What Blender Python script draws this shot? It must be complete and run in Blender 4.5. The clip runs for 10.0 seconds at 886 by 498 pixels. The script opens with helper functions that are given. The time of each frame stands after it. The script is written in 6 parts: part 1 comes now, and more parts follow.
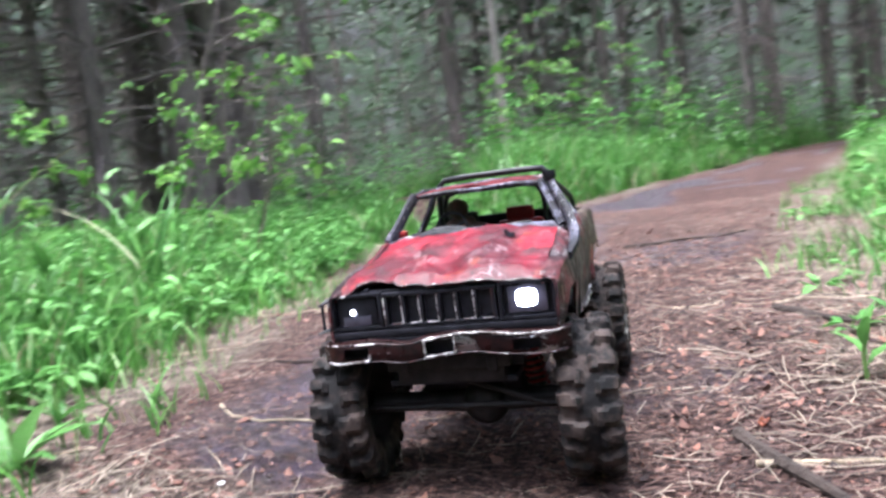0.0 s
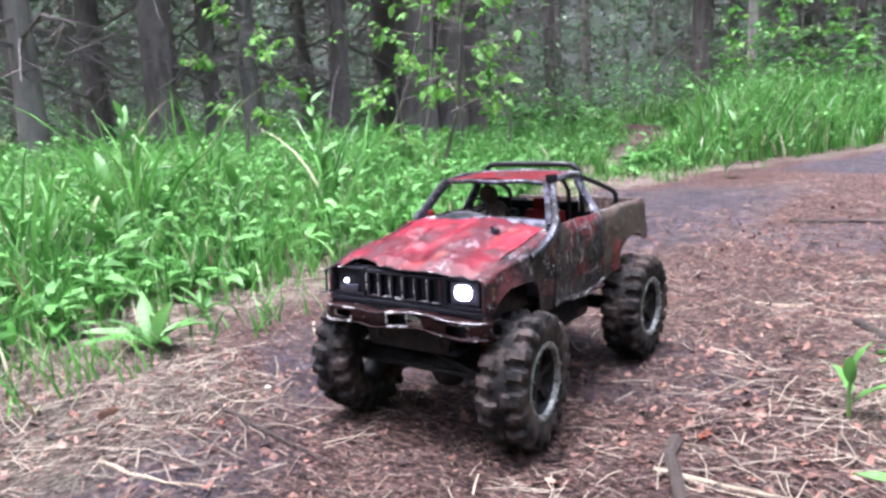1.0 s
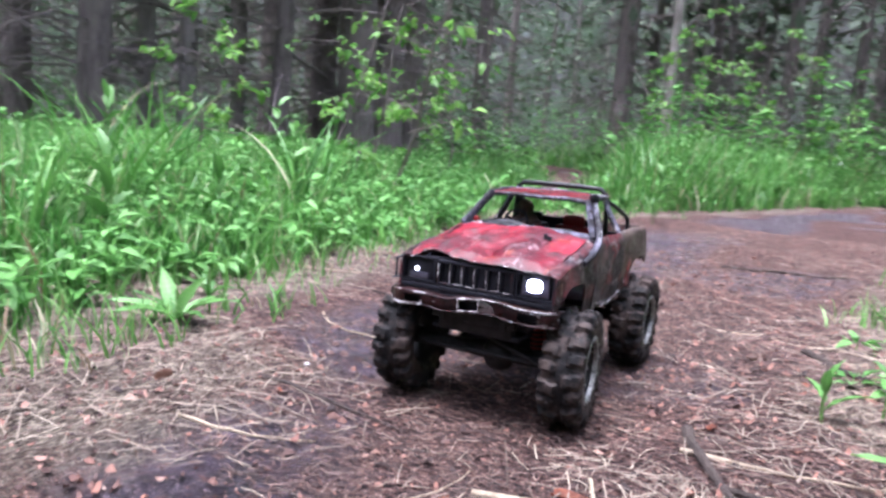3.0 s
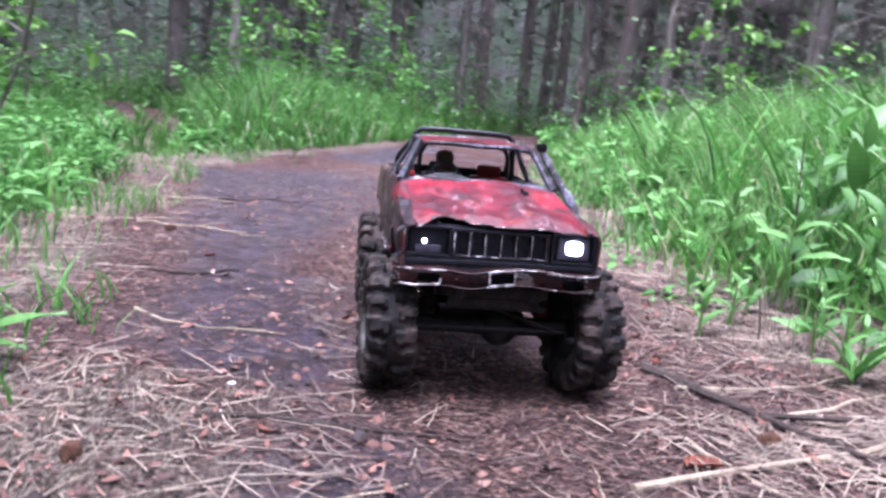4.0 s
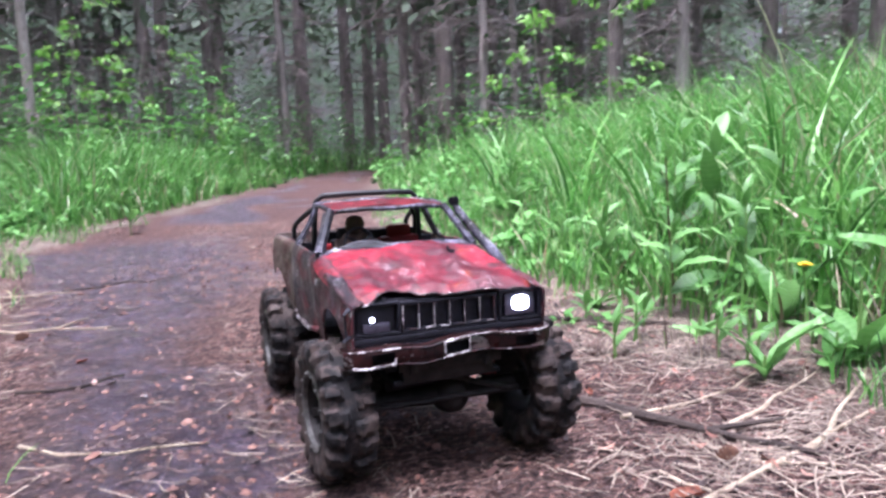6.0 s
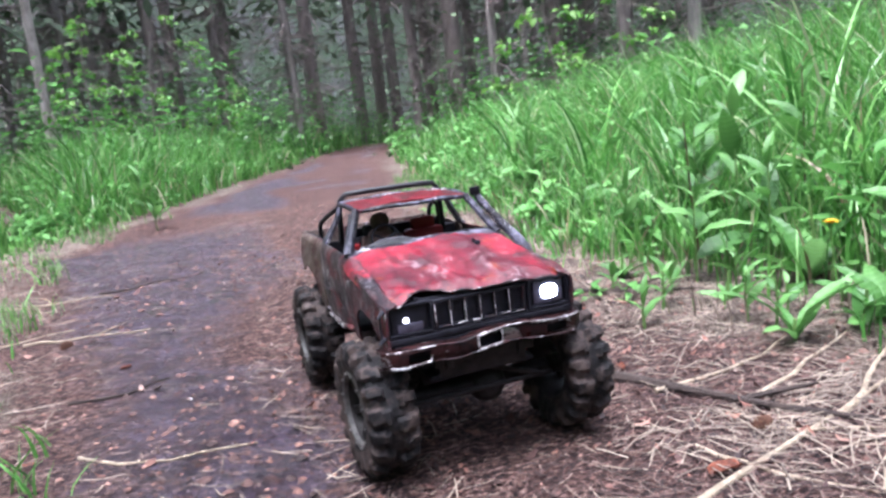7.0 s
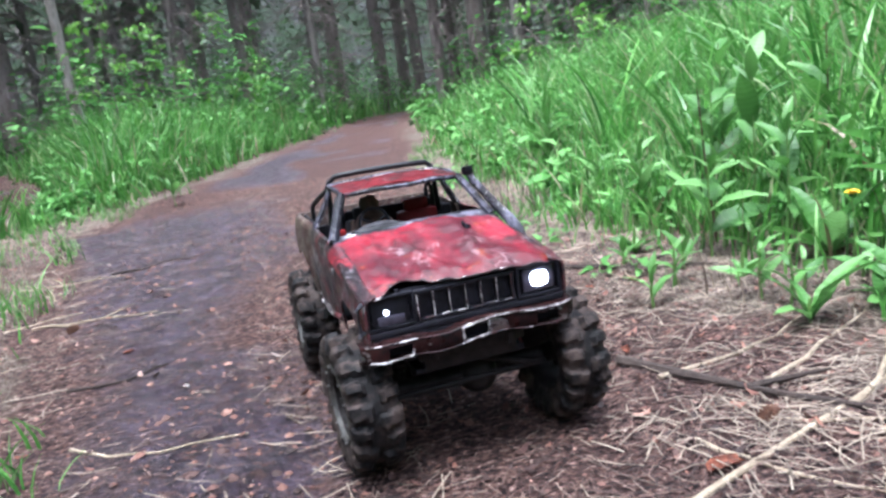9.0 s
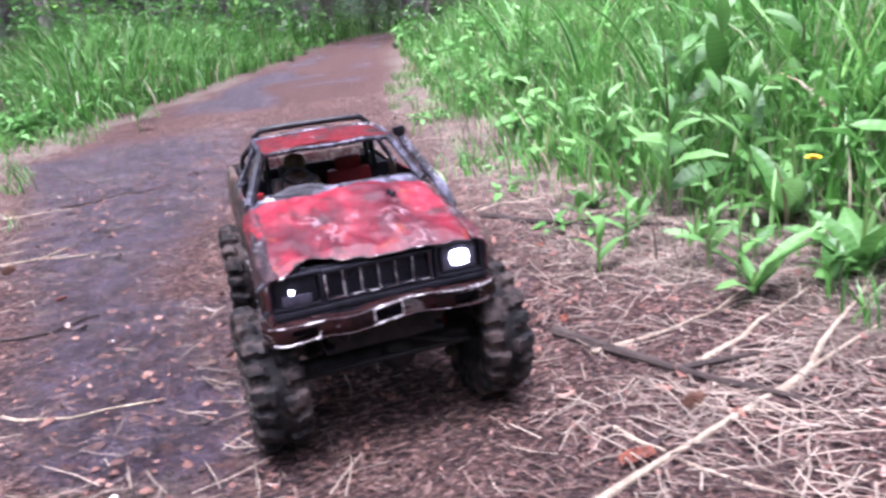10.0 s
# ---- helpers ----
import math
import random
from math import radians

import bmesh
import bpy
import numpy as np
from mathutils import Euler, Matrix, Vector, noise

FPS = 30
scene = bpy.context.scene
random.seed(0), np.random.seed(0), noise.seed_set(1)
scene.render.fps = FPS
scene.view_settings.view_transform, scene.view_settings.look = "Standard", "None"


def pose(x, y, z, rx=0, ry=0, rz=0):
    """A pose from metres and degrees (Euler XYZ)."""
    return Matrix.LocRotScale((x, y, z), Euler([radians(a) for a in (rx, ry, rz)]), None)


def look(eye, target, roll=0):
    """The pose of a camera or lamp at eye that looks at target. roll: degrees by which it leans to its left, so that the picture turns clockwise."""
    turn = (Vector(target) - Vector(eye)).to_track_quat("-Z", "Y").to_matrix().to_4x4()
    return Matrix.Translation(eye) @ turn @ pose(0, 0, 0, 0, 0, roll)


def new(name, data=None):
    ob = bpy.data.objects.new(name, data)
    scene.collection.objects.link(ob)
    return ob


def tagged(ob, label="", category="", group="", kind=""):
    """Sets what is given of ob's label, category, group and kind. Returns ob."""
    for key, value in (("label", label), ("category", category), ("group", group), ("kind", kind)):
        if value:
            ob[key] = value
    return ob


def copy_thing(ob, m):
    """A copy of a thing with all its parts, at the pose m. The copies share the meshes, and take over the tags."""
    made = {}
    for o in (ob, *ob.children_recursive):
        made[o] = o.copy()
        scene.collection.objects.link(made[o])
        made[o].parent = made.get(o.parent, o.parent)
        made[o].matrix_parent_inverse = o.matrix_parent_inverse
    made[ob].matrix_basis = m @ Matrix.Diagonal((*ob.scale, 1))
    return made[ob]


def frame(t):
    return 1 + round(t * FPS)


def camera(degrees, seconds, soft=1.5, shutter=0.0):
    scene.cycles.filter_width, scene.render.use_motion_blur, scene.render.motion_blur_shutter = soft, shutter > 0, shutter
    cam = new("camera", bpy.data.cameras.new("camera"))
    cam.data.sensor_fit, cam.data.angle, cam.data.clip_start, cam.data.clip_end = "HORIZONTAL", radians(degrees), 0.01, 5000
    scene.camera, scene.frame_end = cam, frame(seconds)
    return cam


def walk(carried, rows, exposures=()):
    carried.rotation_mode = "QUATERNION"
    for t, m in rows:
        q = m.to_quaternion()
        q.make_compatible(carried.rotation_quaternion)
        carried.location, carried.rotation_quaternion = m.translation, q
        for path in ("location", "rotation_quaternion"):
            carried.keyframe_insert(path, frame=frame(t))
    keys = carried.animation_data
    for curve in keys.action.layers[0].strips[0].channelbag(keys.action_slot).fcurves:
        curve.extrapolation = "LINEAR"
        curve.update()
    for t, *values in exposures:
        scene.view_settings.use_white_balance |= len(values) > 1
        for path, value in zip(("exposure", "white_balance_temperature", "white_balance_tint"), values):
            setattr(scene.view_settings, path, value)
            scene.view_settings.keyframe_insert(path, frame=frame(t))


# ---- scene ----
EXPOSURE = 2.95


def eye(x, y, z, yaw, pitch, roll):
    """A camera pose: yaw to the left of +y, pitch up, roll as look() takes it."""
    return pose(x, y, z) @ pose(0, 0, 0, 0, 0, yaw) @ pose(0, 0, 0, 90 + pitch) @ pose(0, 0, 0, 0, 0, roll)


cam = camera(63.90, 10.0, soft=2.75, shutter=0.3)
WALK = [
    (0.0, eye(0.1606, -0.5627, 0.2474, 16.43, -5.28, -7.48)),
    (0.5, eye(0.3656, -0.5587, 0.2900, 33.87, -9.40, -4.18)),
    (1.0, eye(0.4070, -0.5588, 0.3071, 35.19, -10.27, -2.61)),
    (1.5, eye(0.4087, -0.5463, 0.2756, 34.50, -8.78, 0.61)),
    (2.0, eye(0.3994, -0.5692, 0.2806, 37.15, -9.60, 3.18)),
    (3.3, eye(0.2061, -0.7558, 0.3002, 16.90, -8.84, 6.06)),
    (3.5, eye(0.0918, -0.7585, 0.3064, 7.48, -10.25, 7.61)),
    (4.0, eye(-0.1519, -0.6764, 0.2639, -8.82, -10.35, 5.25)),
    (4.5, eye(-0.2145, -0.6141, 0.3166, -16.16, -13.32, 1.48)),
    (5.0, eye(-0.2526, -0.6048, 0.2953, -19.33, -12.11, 0.24)),
    (5.5, eye(-0.2218, -0.6380, 0.3058, -13.48, -11.90, -1.83)),
    (6.0, eye(-0.2305, -0.6208, 0.2896, -21.47, -7.31, -1.71)),
    (6.2, eye(-0.2416, -0.5974, 0.2863, -22.67, -6.37, -2.50)),
    (7.3, eye(-0.2277, -0.6601, 0.3442, -18.26, -11.27, -7.28)),
    (7.5, eye(-0.2210, -0.6803, 0.3625, -17.90, -11.88, -7.14)),
    (8.0, eye(-0.2469, -0.6849, 0.3766, -19.12, -13.47, -6.87)),
    (8.5, eye(-0.2311, -0.6717, 0.3322, -18.61, -11.13, -6.52)),
    (9.0, eye(-0.1866, -0.6083, 0.3253, -16.99, -12.22, -7.71)),
    (9.5, eye(-0.1810, -0.5529, 0.3353, -16.94, -14.89, -6.75)),
    (10.0, eye(-0.1126, -0.5819, 0.3501, -17.49, -18.32, -5.96)),
]
walk(cam, WALK, [(0.0, EXPOSURE + 0.28, 5900, 9), (0.5, EXPOSURE + 0.32, 5800, 13), (2.2, EXPOSURE + 0.31, 5800, 13), (3.5, EXPOSURE + 0.09, 5650, 21), (4.5, EXPOSURE + 0.08, 5500, 25), (6.2, EXPOSURE + 0.16, 5750, 20), (8.0, EXPOSURE + 0.0, 5700, 8), (9.0, EXPOSURE + 0.02, 5650, 7), (10.0, EXPOSURE + 0.16, 5700, 25)])

# ---------------------------------------------------------------- light
SUN_ELEVATION, SUN_TURN = 80.0, 230.0
world = bpy.data.worlds.new("overcast_sky")
scene.world = world
world.use_nodes = True
wn = world.node_tree.nodes
sky = wn.new("ShaderNodeTexSky")
sky.sky_type = "NISHITA"
sky.sun_disc = False
sky.sun_elevation, sky.sun_rotation = radians(SUN_ELEVATION), radians(SUN_TURN)
sky.dust_density, sky.air_density = 4.0, 1.0
haze = wn.new("ShaderNodeHueSaturation")
haze.inputs["Saturation"].default_value = 0.55
world.node_tree.links.new(sky.outputs[0], haze.inputs["Color"])
world.node_tree.links.new(haze.outputs[0], wn["Background"].inputs[0])
wn["Background"].inputs[1].default_value = 0.115

sun_data = bpy.data.lights.new("sun", "SUN")
sun_data.energy, sun_data.angle, sun_data.color = 0.95, radians(34), (1.0, 0.99, 0.97)
sun = new("sun", sun_data)
turn, lift = radians(SUN_TURN), radians(SUN_ELEVATION)
sun_way = Vector((math.sin(turn) * math.cos(lift), math.cos(turn) * math.cos(lift), math.sin(lift)))
sun.matrix_world = look(sun_way * 30, (0, 0, 0))


# ---------------------------------------------------------------- materials
class Paint:
    """A small wrapper round a node material."""

    def __init__(self, name, rough=0.6, metal=0.0, spec=0.5):
        self.mat = bpy.data.materials.new(name)
        self.mat.use_nodes = True
        self.n, self.l = self.mat.node_tree.nodes, self.mat.node_tree.links
        self.bsdf = self.n["Principled BSDF"]
        self.bsdf.inputs["Roughness"].default_value = rough
        self.bsdf.inputs["Metallic"].default_value = metal
        self.bsdf.inputs["Specular IOR Level"].default_value = spec
        self.geo = self.n.new("ShaderNodeTexCoord")
        self.height = None

    def link(self, a, b):
        self.l.new(a, b)

    def noise(self, scale, detail=4.0, rough=0.6, stretch=None, seed=0.0, distort=0.0):
        tex = self.n.new("ShaderNodeTexNoise")
        tex.inputs["Scale"].default_value, tex.inputs["Detail"].default_value = scale, detail
        tex.inputs["Roughness"].default_value, tex.inputs["Distortion"].default_value = rough, distort
        mapping = self.n.new("ShaderNodeMapping")
        mapping.inputs["Location"].default_value = (seed, seed * 0.7, seed * 1.3)
        if stretch:
            mapping.inputs["Scale"].default_value = stretch
        self.link(self.geo.outputs["Object"], mapping.inputs["Vector"])
        self.link(mapping.outputs[0], tex.inputs["Vector"])
        return tex.outputs["Fac"]

    def ramp(self, fac, stops):
        node = self.n.new("ShaderNodeValToRGB")
        while len(node.color_ramp.elements) < len(stops):
            node.color_ramp.elements.new(0.5)
        for el, (at, col) in zip(node.color_ramp.elements, stops):
            el.position = at
            el.color = col if isinstance(col, tuple) else (col, col, col, 1.0)
        self.link(fac, node.inputs["Fac"])
        return node.outputs["Color"]

    def mix(self, fac, a, b):
        node = self.n.new("ShaderNodeMix")
        node.data_type = "RGBA"
        if isinstance(fac, float):
            node.inputs["Factor"].default_value = fac
        else:
            self.link(fac, node.inputs["Factor"])
        for sock, v in ((node.inputs["A"], a), (node.inputs["B"], b)):
            if isinstance(v, tuple):
                sock.default_value = v
            else:
                self.link(v, sock)
        return node.outputs["Result"]

    def island(self):
        return self.n.new("ShaderNodeNewGeometry").outputs["Random Per Island"]

    def each(self):
        return self.n.new("ShaderNodeObjectInfo").outputs["Random"]

    def attribute(self, name):
        node = self.n.new("ShaderNodeAttribute")
        node.attribute_name = name
        return node

    def math(self, op, a, b):
        node = self.n.new("ShaderNodeMath")
        node.operation = op
        for sock, v in zip(node.inputs, (a, b)):
            if isinstance(v, (int, float)):
                sock.default_value = v
            else:
                self.link(v, sock)
        return node.outputs[0]

    def colour(self, out):
        if isinstance(out, tuple):
            self.bsdf.inputs["Base Color"].default_value = out
        else:
            self.link(out, self.bsdf.inputs["Base Color"])
        return self

    def rough(self, out):
        self.link(out, self.bsdf.inputs["Roughness"])
        return self

    def metal(self, out):
        self.link(out, self.bsdf.inputs["Metallic"])
        return self

    def bump(self, out, strength=0.4, distance=0.002):
        node = self.n.new("ShaderNodeBump")
        node.inputs["Strength"].default_value, node.inputs["Distance"].default_value = strength, distance
        self.link(out, node.inputs["Height"])
        self.link(node.outputs[0], self.bsdf.inputs["Normal"])
        return self


def worn_paint(name, base, second, patch, seed, patch_at=0.5, scratch=0.62, fleck_at=0.60, gloss=0.0, streak=0.0):
    """Old painted sheet with a second tone, dark rust patches and bare scratches."""
    p = Paint(name)
    tone = p.mix(p.ramp(p.noise(34, 7, 0.72, stretch=(1.0, 0.4, 1.0), seed=seed, distort=0.8), [(0.44, 0.0), (0.56, 1.0)]), base, second)
    rust = p.ramp(p.noise(26, 6, 0.7, seed=seed + 3, distort=0.6), [(patch_at, 0.0), (patch_at + 0.05, 1.0)])
    tone = p.mix(rust, tone, p.ramp(p.noise(160, 4, seed=seed + 5), [(0.35, patch), (0.7, tuple(c * 2.4 for c in patch[:3]) + (1.0,))]))
    if gloss:
        glow = p.ramp(p.noise(30, 6, 0.7, stretch=(1.0, 0.5, 1.0), seed=seed + 41, distort=0.7), [(0.52, 0.0), (0.60, 1.0)])
        tone = p.mix(glow, tone, (0.23, 0.008, 0.020, 1.0))
        burnt = p.ramp(p.noise(22, 5, 0.65, seed=seed + 51, distort=0.5), [(0.60, 0.0), (0.66, 0.8)])
        tone = p.mix(burnt, tone, (0.20, 0.035, 0.016, 1.0))
        smudge = p.ramp(p.noise(18, 5, 0.7, seed=seed + 61, distort=0.8), [(0.53, 0.0), (0.64, 0.75)])
        tone = p.mix(smudge, tone, (0.050, 0.014, 0.018, 1.0))
    bare = p.ramp(p.noise(55, 7, 0.78, stretch=(1.0, 0.45, 1.0), seed=seed + 9), [(scratch, 0.0), (scratch + 0.05, 1.0)])
    tone = p.mix(bare, tone, (0.42, 0.30 if gloss else 0.40, 0.33 if gloss else 0.42, 1.0))
    fleck = p.ramp(p.noise(210, 5, 0.75, stretch=(1.0, 0.45, 0.45), seed=seed + 17, distort=1.2), [(fleck_at, 0.0), (fleck_at + 0.06, 1.0)])
    tone = p.mix(fleck, tone, (0.42, 0.34, 0.37, 1.0) if gloss else (0.22, 0.20, 0.20, 1.0))
    if streak:
        drag = p.ramp(p.noise(95, 5, 0.7, stretch=(1.0, 1.0, 0.22), seed=seed + 31, distort=0.5), [(streak, 0.0), (streak + 0.05, 0.9)])
        tone = p.mix(drag, tone, p.ramp(p.noise(60, 3, seed=seed + 37), [(0.40, (0.10, 0.085, 0.10, 1)), (0.62, (0.34, 0.31, 0.34, 1))]))
    dirt = p.ramp(p.noise(330, 3, 0.6, seed=seed + 23), [(fleck_at - 0.03, 0.0), (fleck_at + 0.05, 1.0)])
    tone = p.mix(dirt, tone, (0.012, 0.010, 0.010, 1.0))
    p.colour(tone)
    p.bsdf.inputs["Specular IOR Level"].default_value = 0.18 + 0.32 * gloss
    p.bsdf.inputs["Coat Weight"].default_value, p.bsdf.inputs["Coat Roughness"].default_value = 0.15 * gloss, 0.3
    p.rough(p.ramp(p.noise(70, 5, seed=seed + 1), [(0.35, 0.32 - 0.02 * gloss), (0.65, 0.62 - 0.12 * gloss)]))
    p.bump(p.math("ADD", p.noise(120, 6, 0.75, seed=seed), p.math("MULTIPLY", p.noise(24, 3, 0.5, seed=seed + 6, stretch=(1.0, 0.5, 1.0)), 3.0)), 0.8, 0.0018)
    return p.mat


M = {}
M["red_paint"] = worn_paint("red_paint", (0.120, 0.004, 0.013, 1), (0.048, 0.004, 0.010, 1), (0.020, 0.006, 0.008, 1), 1.0, 0.55, 0.645, 0.66, 1.0)
p = Paint("bonnet_paint", 0.4, 0.0, 0.34)
tone = p.ramp(p.noise(19, 5, 0.62, stretch=(1.0, 0.45, 1.0), seed=2.0, distort=0.7), [(0.38, (0.052, 0.004, 0.010, 1)), (0.50, (0.115, 0.005, 0.014, 1)), (0.64, (0.22, 0.009, 0.022, 1))])
char = p.ramp(p.noise(24, 6, 0.7, seed=4.0, distort=0.8), [(0.56, 0.0), (0.62, 0.85)])
tone = p.mix(char, tone, p.ramp(p.noise(140, 4, seed=6.0), [(0.38, (0.014, 0.006, 0.008, 1)), (0.66, (0.060, 0.020, 0.022, 1))]))
rusty = p.ramp(p.noise(30, 5, 0.65, seed=52.0, distort=0.5), [(0.62, 0.0), (0.67, 0.8)])
tone = p.mix(rusty, tone, (0.21, 0.038, 0.016, 1.0))
chalk = p.ramp(p.noise(21, 6, 0.75, stretch=(1.0, 0.5, 1.0), seed=63.0, distort=0.6), [(0.60, 0.0), (0.72, 0.55)])
tone = p.mix(chalk, tone, (0.17, 0.105, 0.11, 1.0))
# thin pale lines painted lengthwise, as highlights on creases
crease_highlight = p.ramp(p.noise(17, 4, 0.6, stretch=(1.0, 0.35, 1.0), seed=71.0, distort=1.0), [(0.490, 0.0), (0.498, 0.5), (0.502, 0.5), (0.510, 0.0)])
tone = p.mix(p.math("MULTIPLY", crease_highlight, p.ramp(p.noise(40, 4, seed=73.0), [(0.52, 0.0), (0.62, 1.0)])), tone, (0.40, 0.28, 0.30, 1.0))
fleck = p.ramp(p.noise(230, 5, 0.75, stretch=(1.0, 0.45, 1.0), seed=17.0, distort=1.2), [(0.66, 0.0), (0.71, 1.0)])
tone = p.mix(fleck, tone, (0.36, 0.27, 0.29, 1.0))
grime = p.ramp(p.noise(300, 3, 0.6, seed=23.0), [(0.60, 0.0), (0.68, 0.9)])
p.colour(p.mix(grime, tone, (0.012, 0.007, 0.008, 1.0)))
p.rough(p.ramp(p.noise(60, 5, seed=1.0), [(0.35, 0.30), (0.65, 0.58)]))
p.bump(p.math("ADD", p.noise(130, 6, 0.75, seed=1.0), p.math("MULTIPLY", p.noise(26, 3, 0.5, seed=7.0, stretch=(1.0, 0.5, 1.0)), 2.2)), 0.7, 0.0016)
M["bonnet_paint"] = p.mat
M["roof_paint"] = worn_paint("roof_paint", (0.11, 0.006, 0.010, 1), (0.065, 0.006, 0.009, 1), (0.020, 0.009, 0.009, 1), 12.0, 0.54, 0.63, 0.67)
M["side_paint"] = worn_paint("side_paint", (0.008, 0.008, 0.013, 1), (0.048, 0.036, 0.037, 1), (0.070, 0.012, 0.015, 1), 5.0, 0.55, 0.60, 0.58, 0.0, 0.585)
M["fender_paint"] = worn_paint("fender_paint", (0.012, 0.008, 0.011, 1), (0.085, 0.022, 0.026, 1), (0.016, 0.009, 0.012, 1), 25.0, 0.53, 0.60, 0.58, 0.0, 0.60)
M["bed_paint"] = worn_paint("bed_paint", (0.058, 0.041, 0.035, 1), (0.105, 0.073, 0.060, 1), (0.030, 0.010, 0.010, 1), 8.0, 0.53, 0.62, 0.60, 0.0, 0.60)
M["pillar_paint"] = worn_paint("pillar_paint", (0.020, 0.020, 0.029, 1), (0.125, 0.118, 0.165, 1), (0.010, 0.009, 0.012, 1), 15.0, 0.49, 0.57)


def plain(name, lo, hi, scale, rough, metal=0.0, bump=0.3, dist=0.001, spec=0.5):
    p = Paint(name, rough, metal, spec)
    p.colour(p.ramp(p.noise(scale, 5, 0.65), [(0.32, lo), (0.7, hi)]))
    p.rough(p.ramp(p.noise(scale * 1.7, 4, seed=4), [(0.3, max(0.05, rough - 0.14)), (0.7, min(1.0, rough + 0.14))]))
    p.bump(p.noise(scale * 3, 5), bump, dist)
    return p.mat


M["black_plastic"] = plain("black_plastic", (0.005, 0.005, 0.007, 1), (0.018, 0.017, 0.024, 1), 90, 0.45, 0.0, 0.3, 0.001, 0.2)
M["chassis_metal"] = plain("chassis_metal", (0.006, 0.0055, 0.006, 1), (0.024, 0.019, 0.019, 1), 70, 0.6, 0.0, 0.3, 0.001, 0.2)
M["tube_black"] = plain("tube_black", (0.006, 0.006, 0.008, 1), (0.020, 0.019, 0.023, 1), 120, 0.45, 0.0, 0.3, 0.001, 0.3)
M["rim_metal"] = plain("rim_metal", (0.04, 0.038, 0.037, 1), (0.42, 0.41, 0.40, 1), 140, 0.5, 0.5)
M["red_plastic"] = plain("red_plastic", (0.13, 0.006, 0.007, 1), (0.20, 0.010, 0.012, 1), 60, 0.5, 0.0, 0.3, 0.001, 0.25)
M["seat_cloth"] = plain("seat_cloth", (0.012, 0.011, 0.014, 1), (0.034, 0.032, 0.041, 1), 80, 0.8)
M["doll"] = plain("doll", (0.032, 0.016, 0.013, 1), (0.105, 0.055, 0.042, 1), 90, 0.65)
M["shaded_rim"] = plain("shaded_rim", (0.012, 0.011, 0.011, 1), (0.075, 0.066, 0.062, 1), 110, 0.6)
M["orange_plastic"] = plain("orange_plastic", (0.025, 0.011, 0.007, 1), (0.07, 0.024, 0.011, 1), 60, 0.4)

p = Paint("worn_chrome")
chip = p.ramp(p.noise(42, 6, 0.72, stretch=(0.6, 1, 1.4), distort=0.4), [(0.55, 0.0), (0.60, 1.0)])
p.colour(p.mix(chip, p.ramp(p.noise(90, 5, seed=2), [(0.35, (0.010, 0.007, 0.008, 1)), (0.7, (0.055, 0.015, 0.015, 1))]), (0.50, 0.48, 0.50, 1)))
p.bsdf.inputs["Specular IOR Level"].default_value = 0.25
p.metal(p.ramp(chip, [(0.4, 0.0), (0.6, 1.0)]))
p.rough(p.ramp(p.noise(110, 4, seed=7), [(0.3, 0.22), (0.7, 0.5)]))
p.bump(p.noise(150, 6), 0.4, 0.001)
M["worn_chrome"] = p.mat

p = Paint("bare_edge")
chip = p.ramp(p.noise(48, 5, 0.75, seed=13), [(0.545, 0.0), (0.60, 1.0)])
p.colour(p.mix(chip, p.ramp(p.noise(150, 4, seed=2), [(0.4, (0.012, 0.009, 0.010, 1)), (0.65, (0.09, 0.020, 0.022, 1))]), (0.66, 0.62, 0.63, 1)))
p.rough(p.ramp(p.noise(90, 4), [(0.3, 0.3), (0.7, 0.6)]))
p.bump(p.noise(200, 5), 0.5, 0.001)
M["bare_edge"] = p.mat

p = Paint("bright_worn_metal")
chip = p.ramp(p.noise(75, 6, 0.75, seed=19), [(0.47, 0.0), (0.56, 1.0)])
p.colour(p.mix(chip, (0.030, 0.014, 0.015, 1), p.ramp(p.noise(140, 4, seed=3), [(0.35, (0.22, 0.20, 0.21, 1)), (0.65, (0.62, 0.58, 0.60, 1))])))
p.rough(p.ramp(p.noise(90, 4), [(0.3, 0.3), (0.7, 0.6)]))
p.bump(p.noise(200, 5), 0.5, 0.001)
M["bright_edge"] = p.mat

p = Paint("muddy_rubber", 0.75, 0.0, 0.14)
mud = p.ramp(p.noise(45, 6, 0.7, seed=6), [(0.46, 0.0), (0.60, 1.0)])
p.colour(p.mix(mud, p.ramp(p.noise(140, 4), [(0.3, (0.006, 0.0056, 0.0064, 1)), (0.7, (0.015, 0.0135, 0.0145, 1))]), (0.058, 0.042, 0.038, 1)))
p.rough(p.ramp(p.noise(60, 5, seed=2), [(0.35, 0.5), (0.65, 0.9)]))
p.bump(p.noise(220, 6, 0.7), 0.6, 0.0015)
M["rubber"] = p.mat

p = Paint("lit_lamp", 0.3)
p.colour((0.9, 0.92, 1.0, 1))
p.bsdf.inputs["Emission Color"].default_value = (0.86, 0.90, 1.0, 1)
p.bsdf.inputs["Emission Strength"].default_value = 1.3
M["lit_lamp"] = p.mat

p = Paint("smoked_lens", 0.12)
p.colour(p.ramp(p.noise(60, 3), [(0.3, (0.022, 0.020, 0.030, 1)), (0.7, (0.075, 0.068, 0.095, 1))]))
M["smoked_lens"] = p.mat

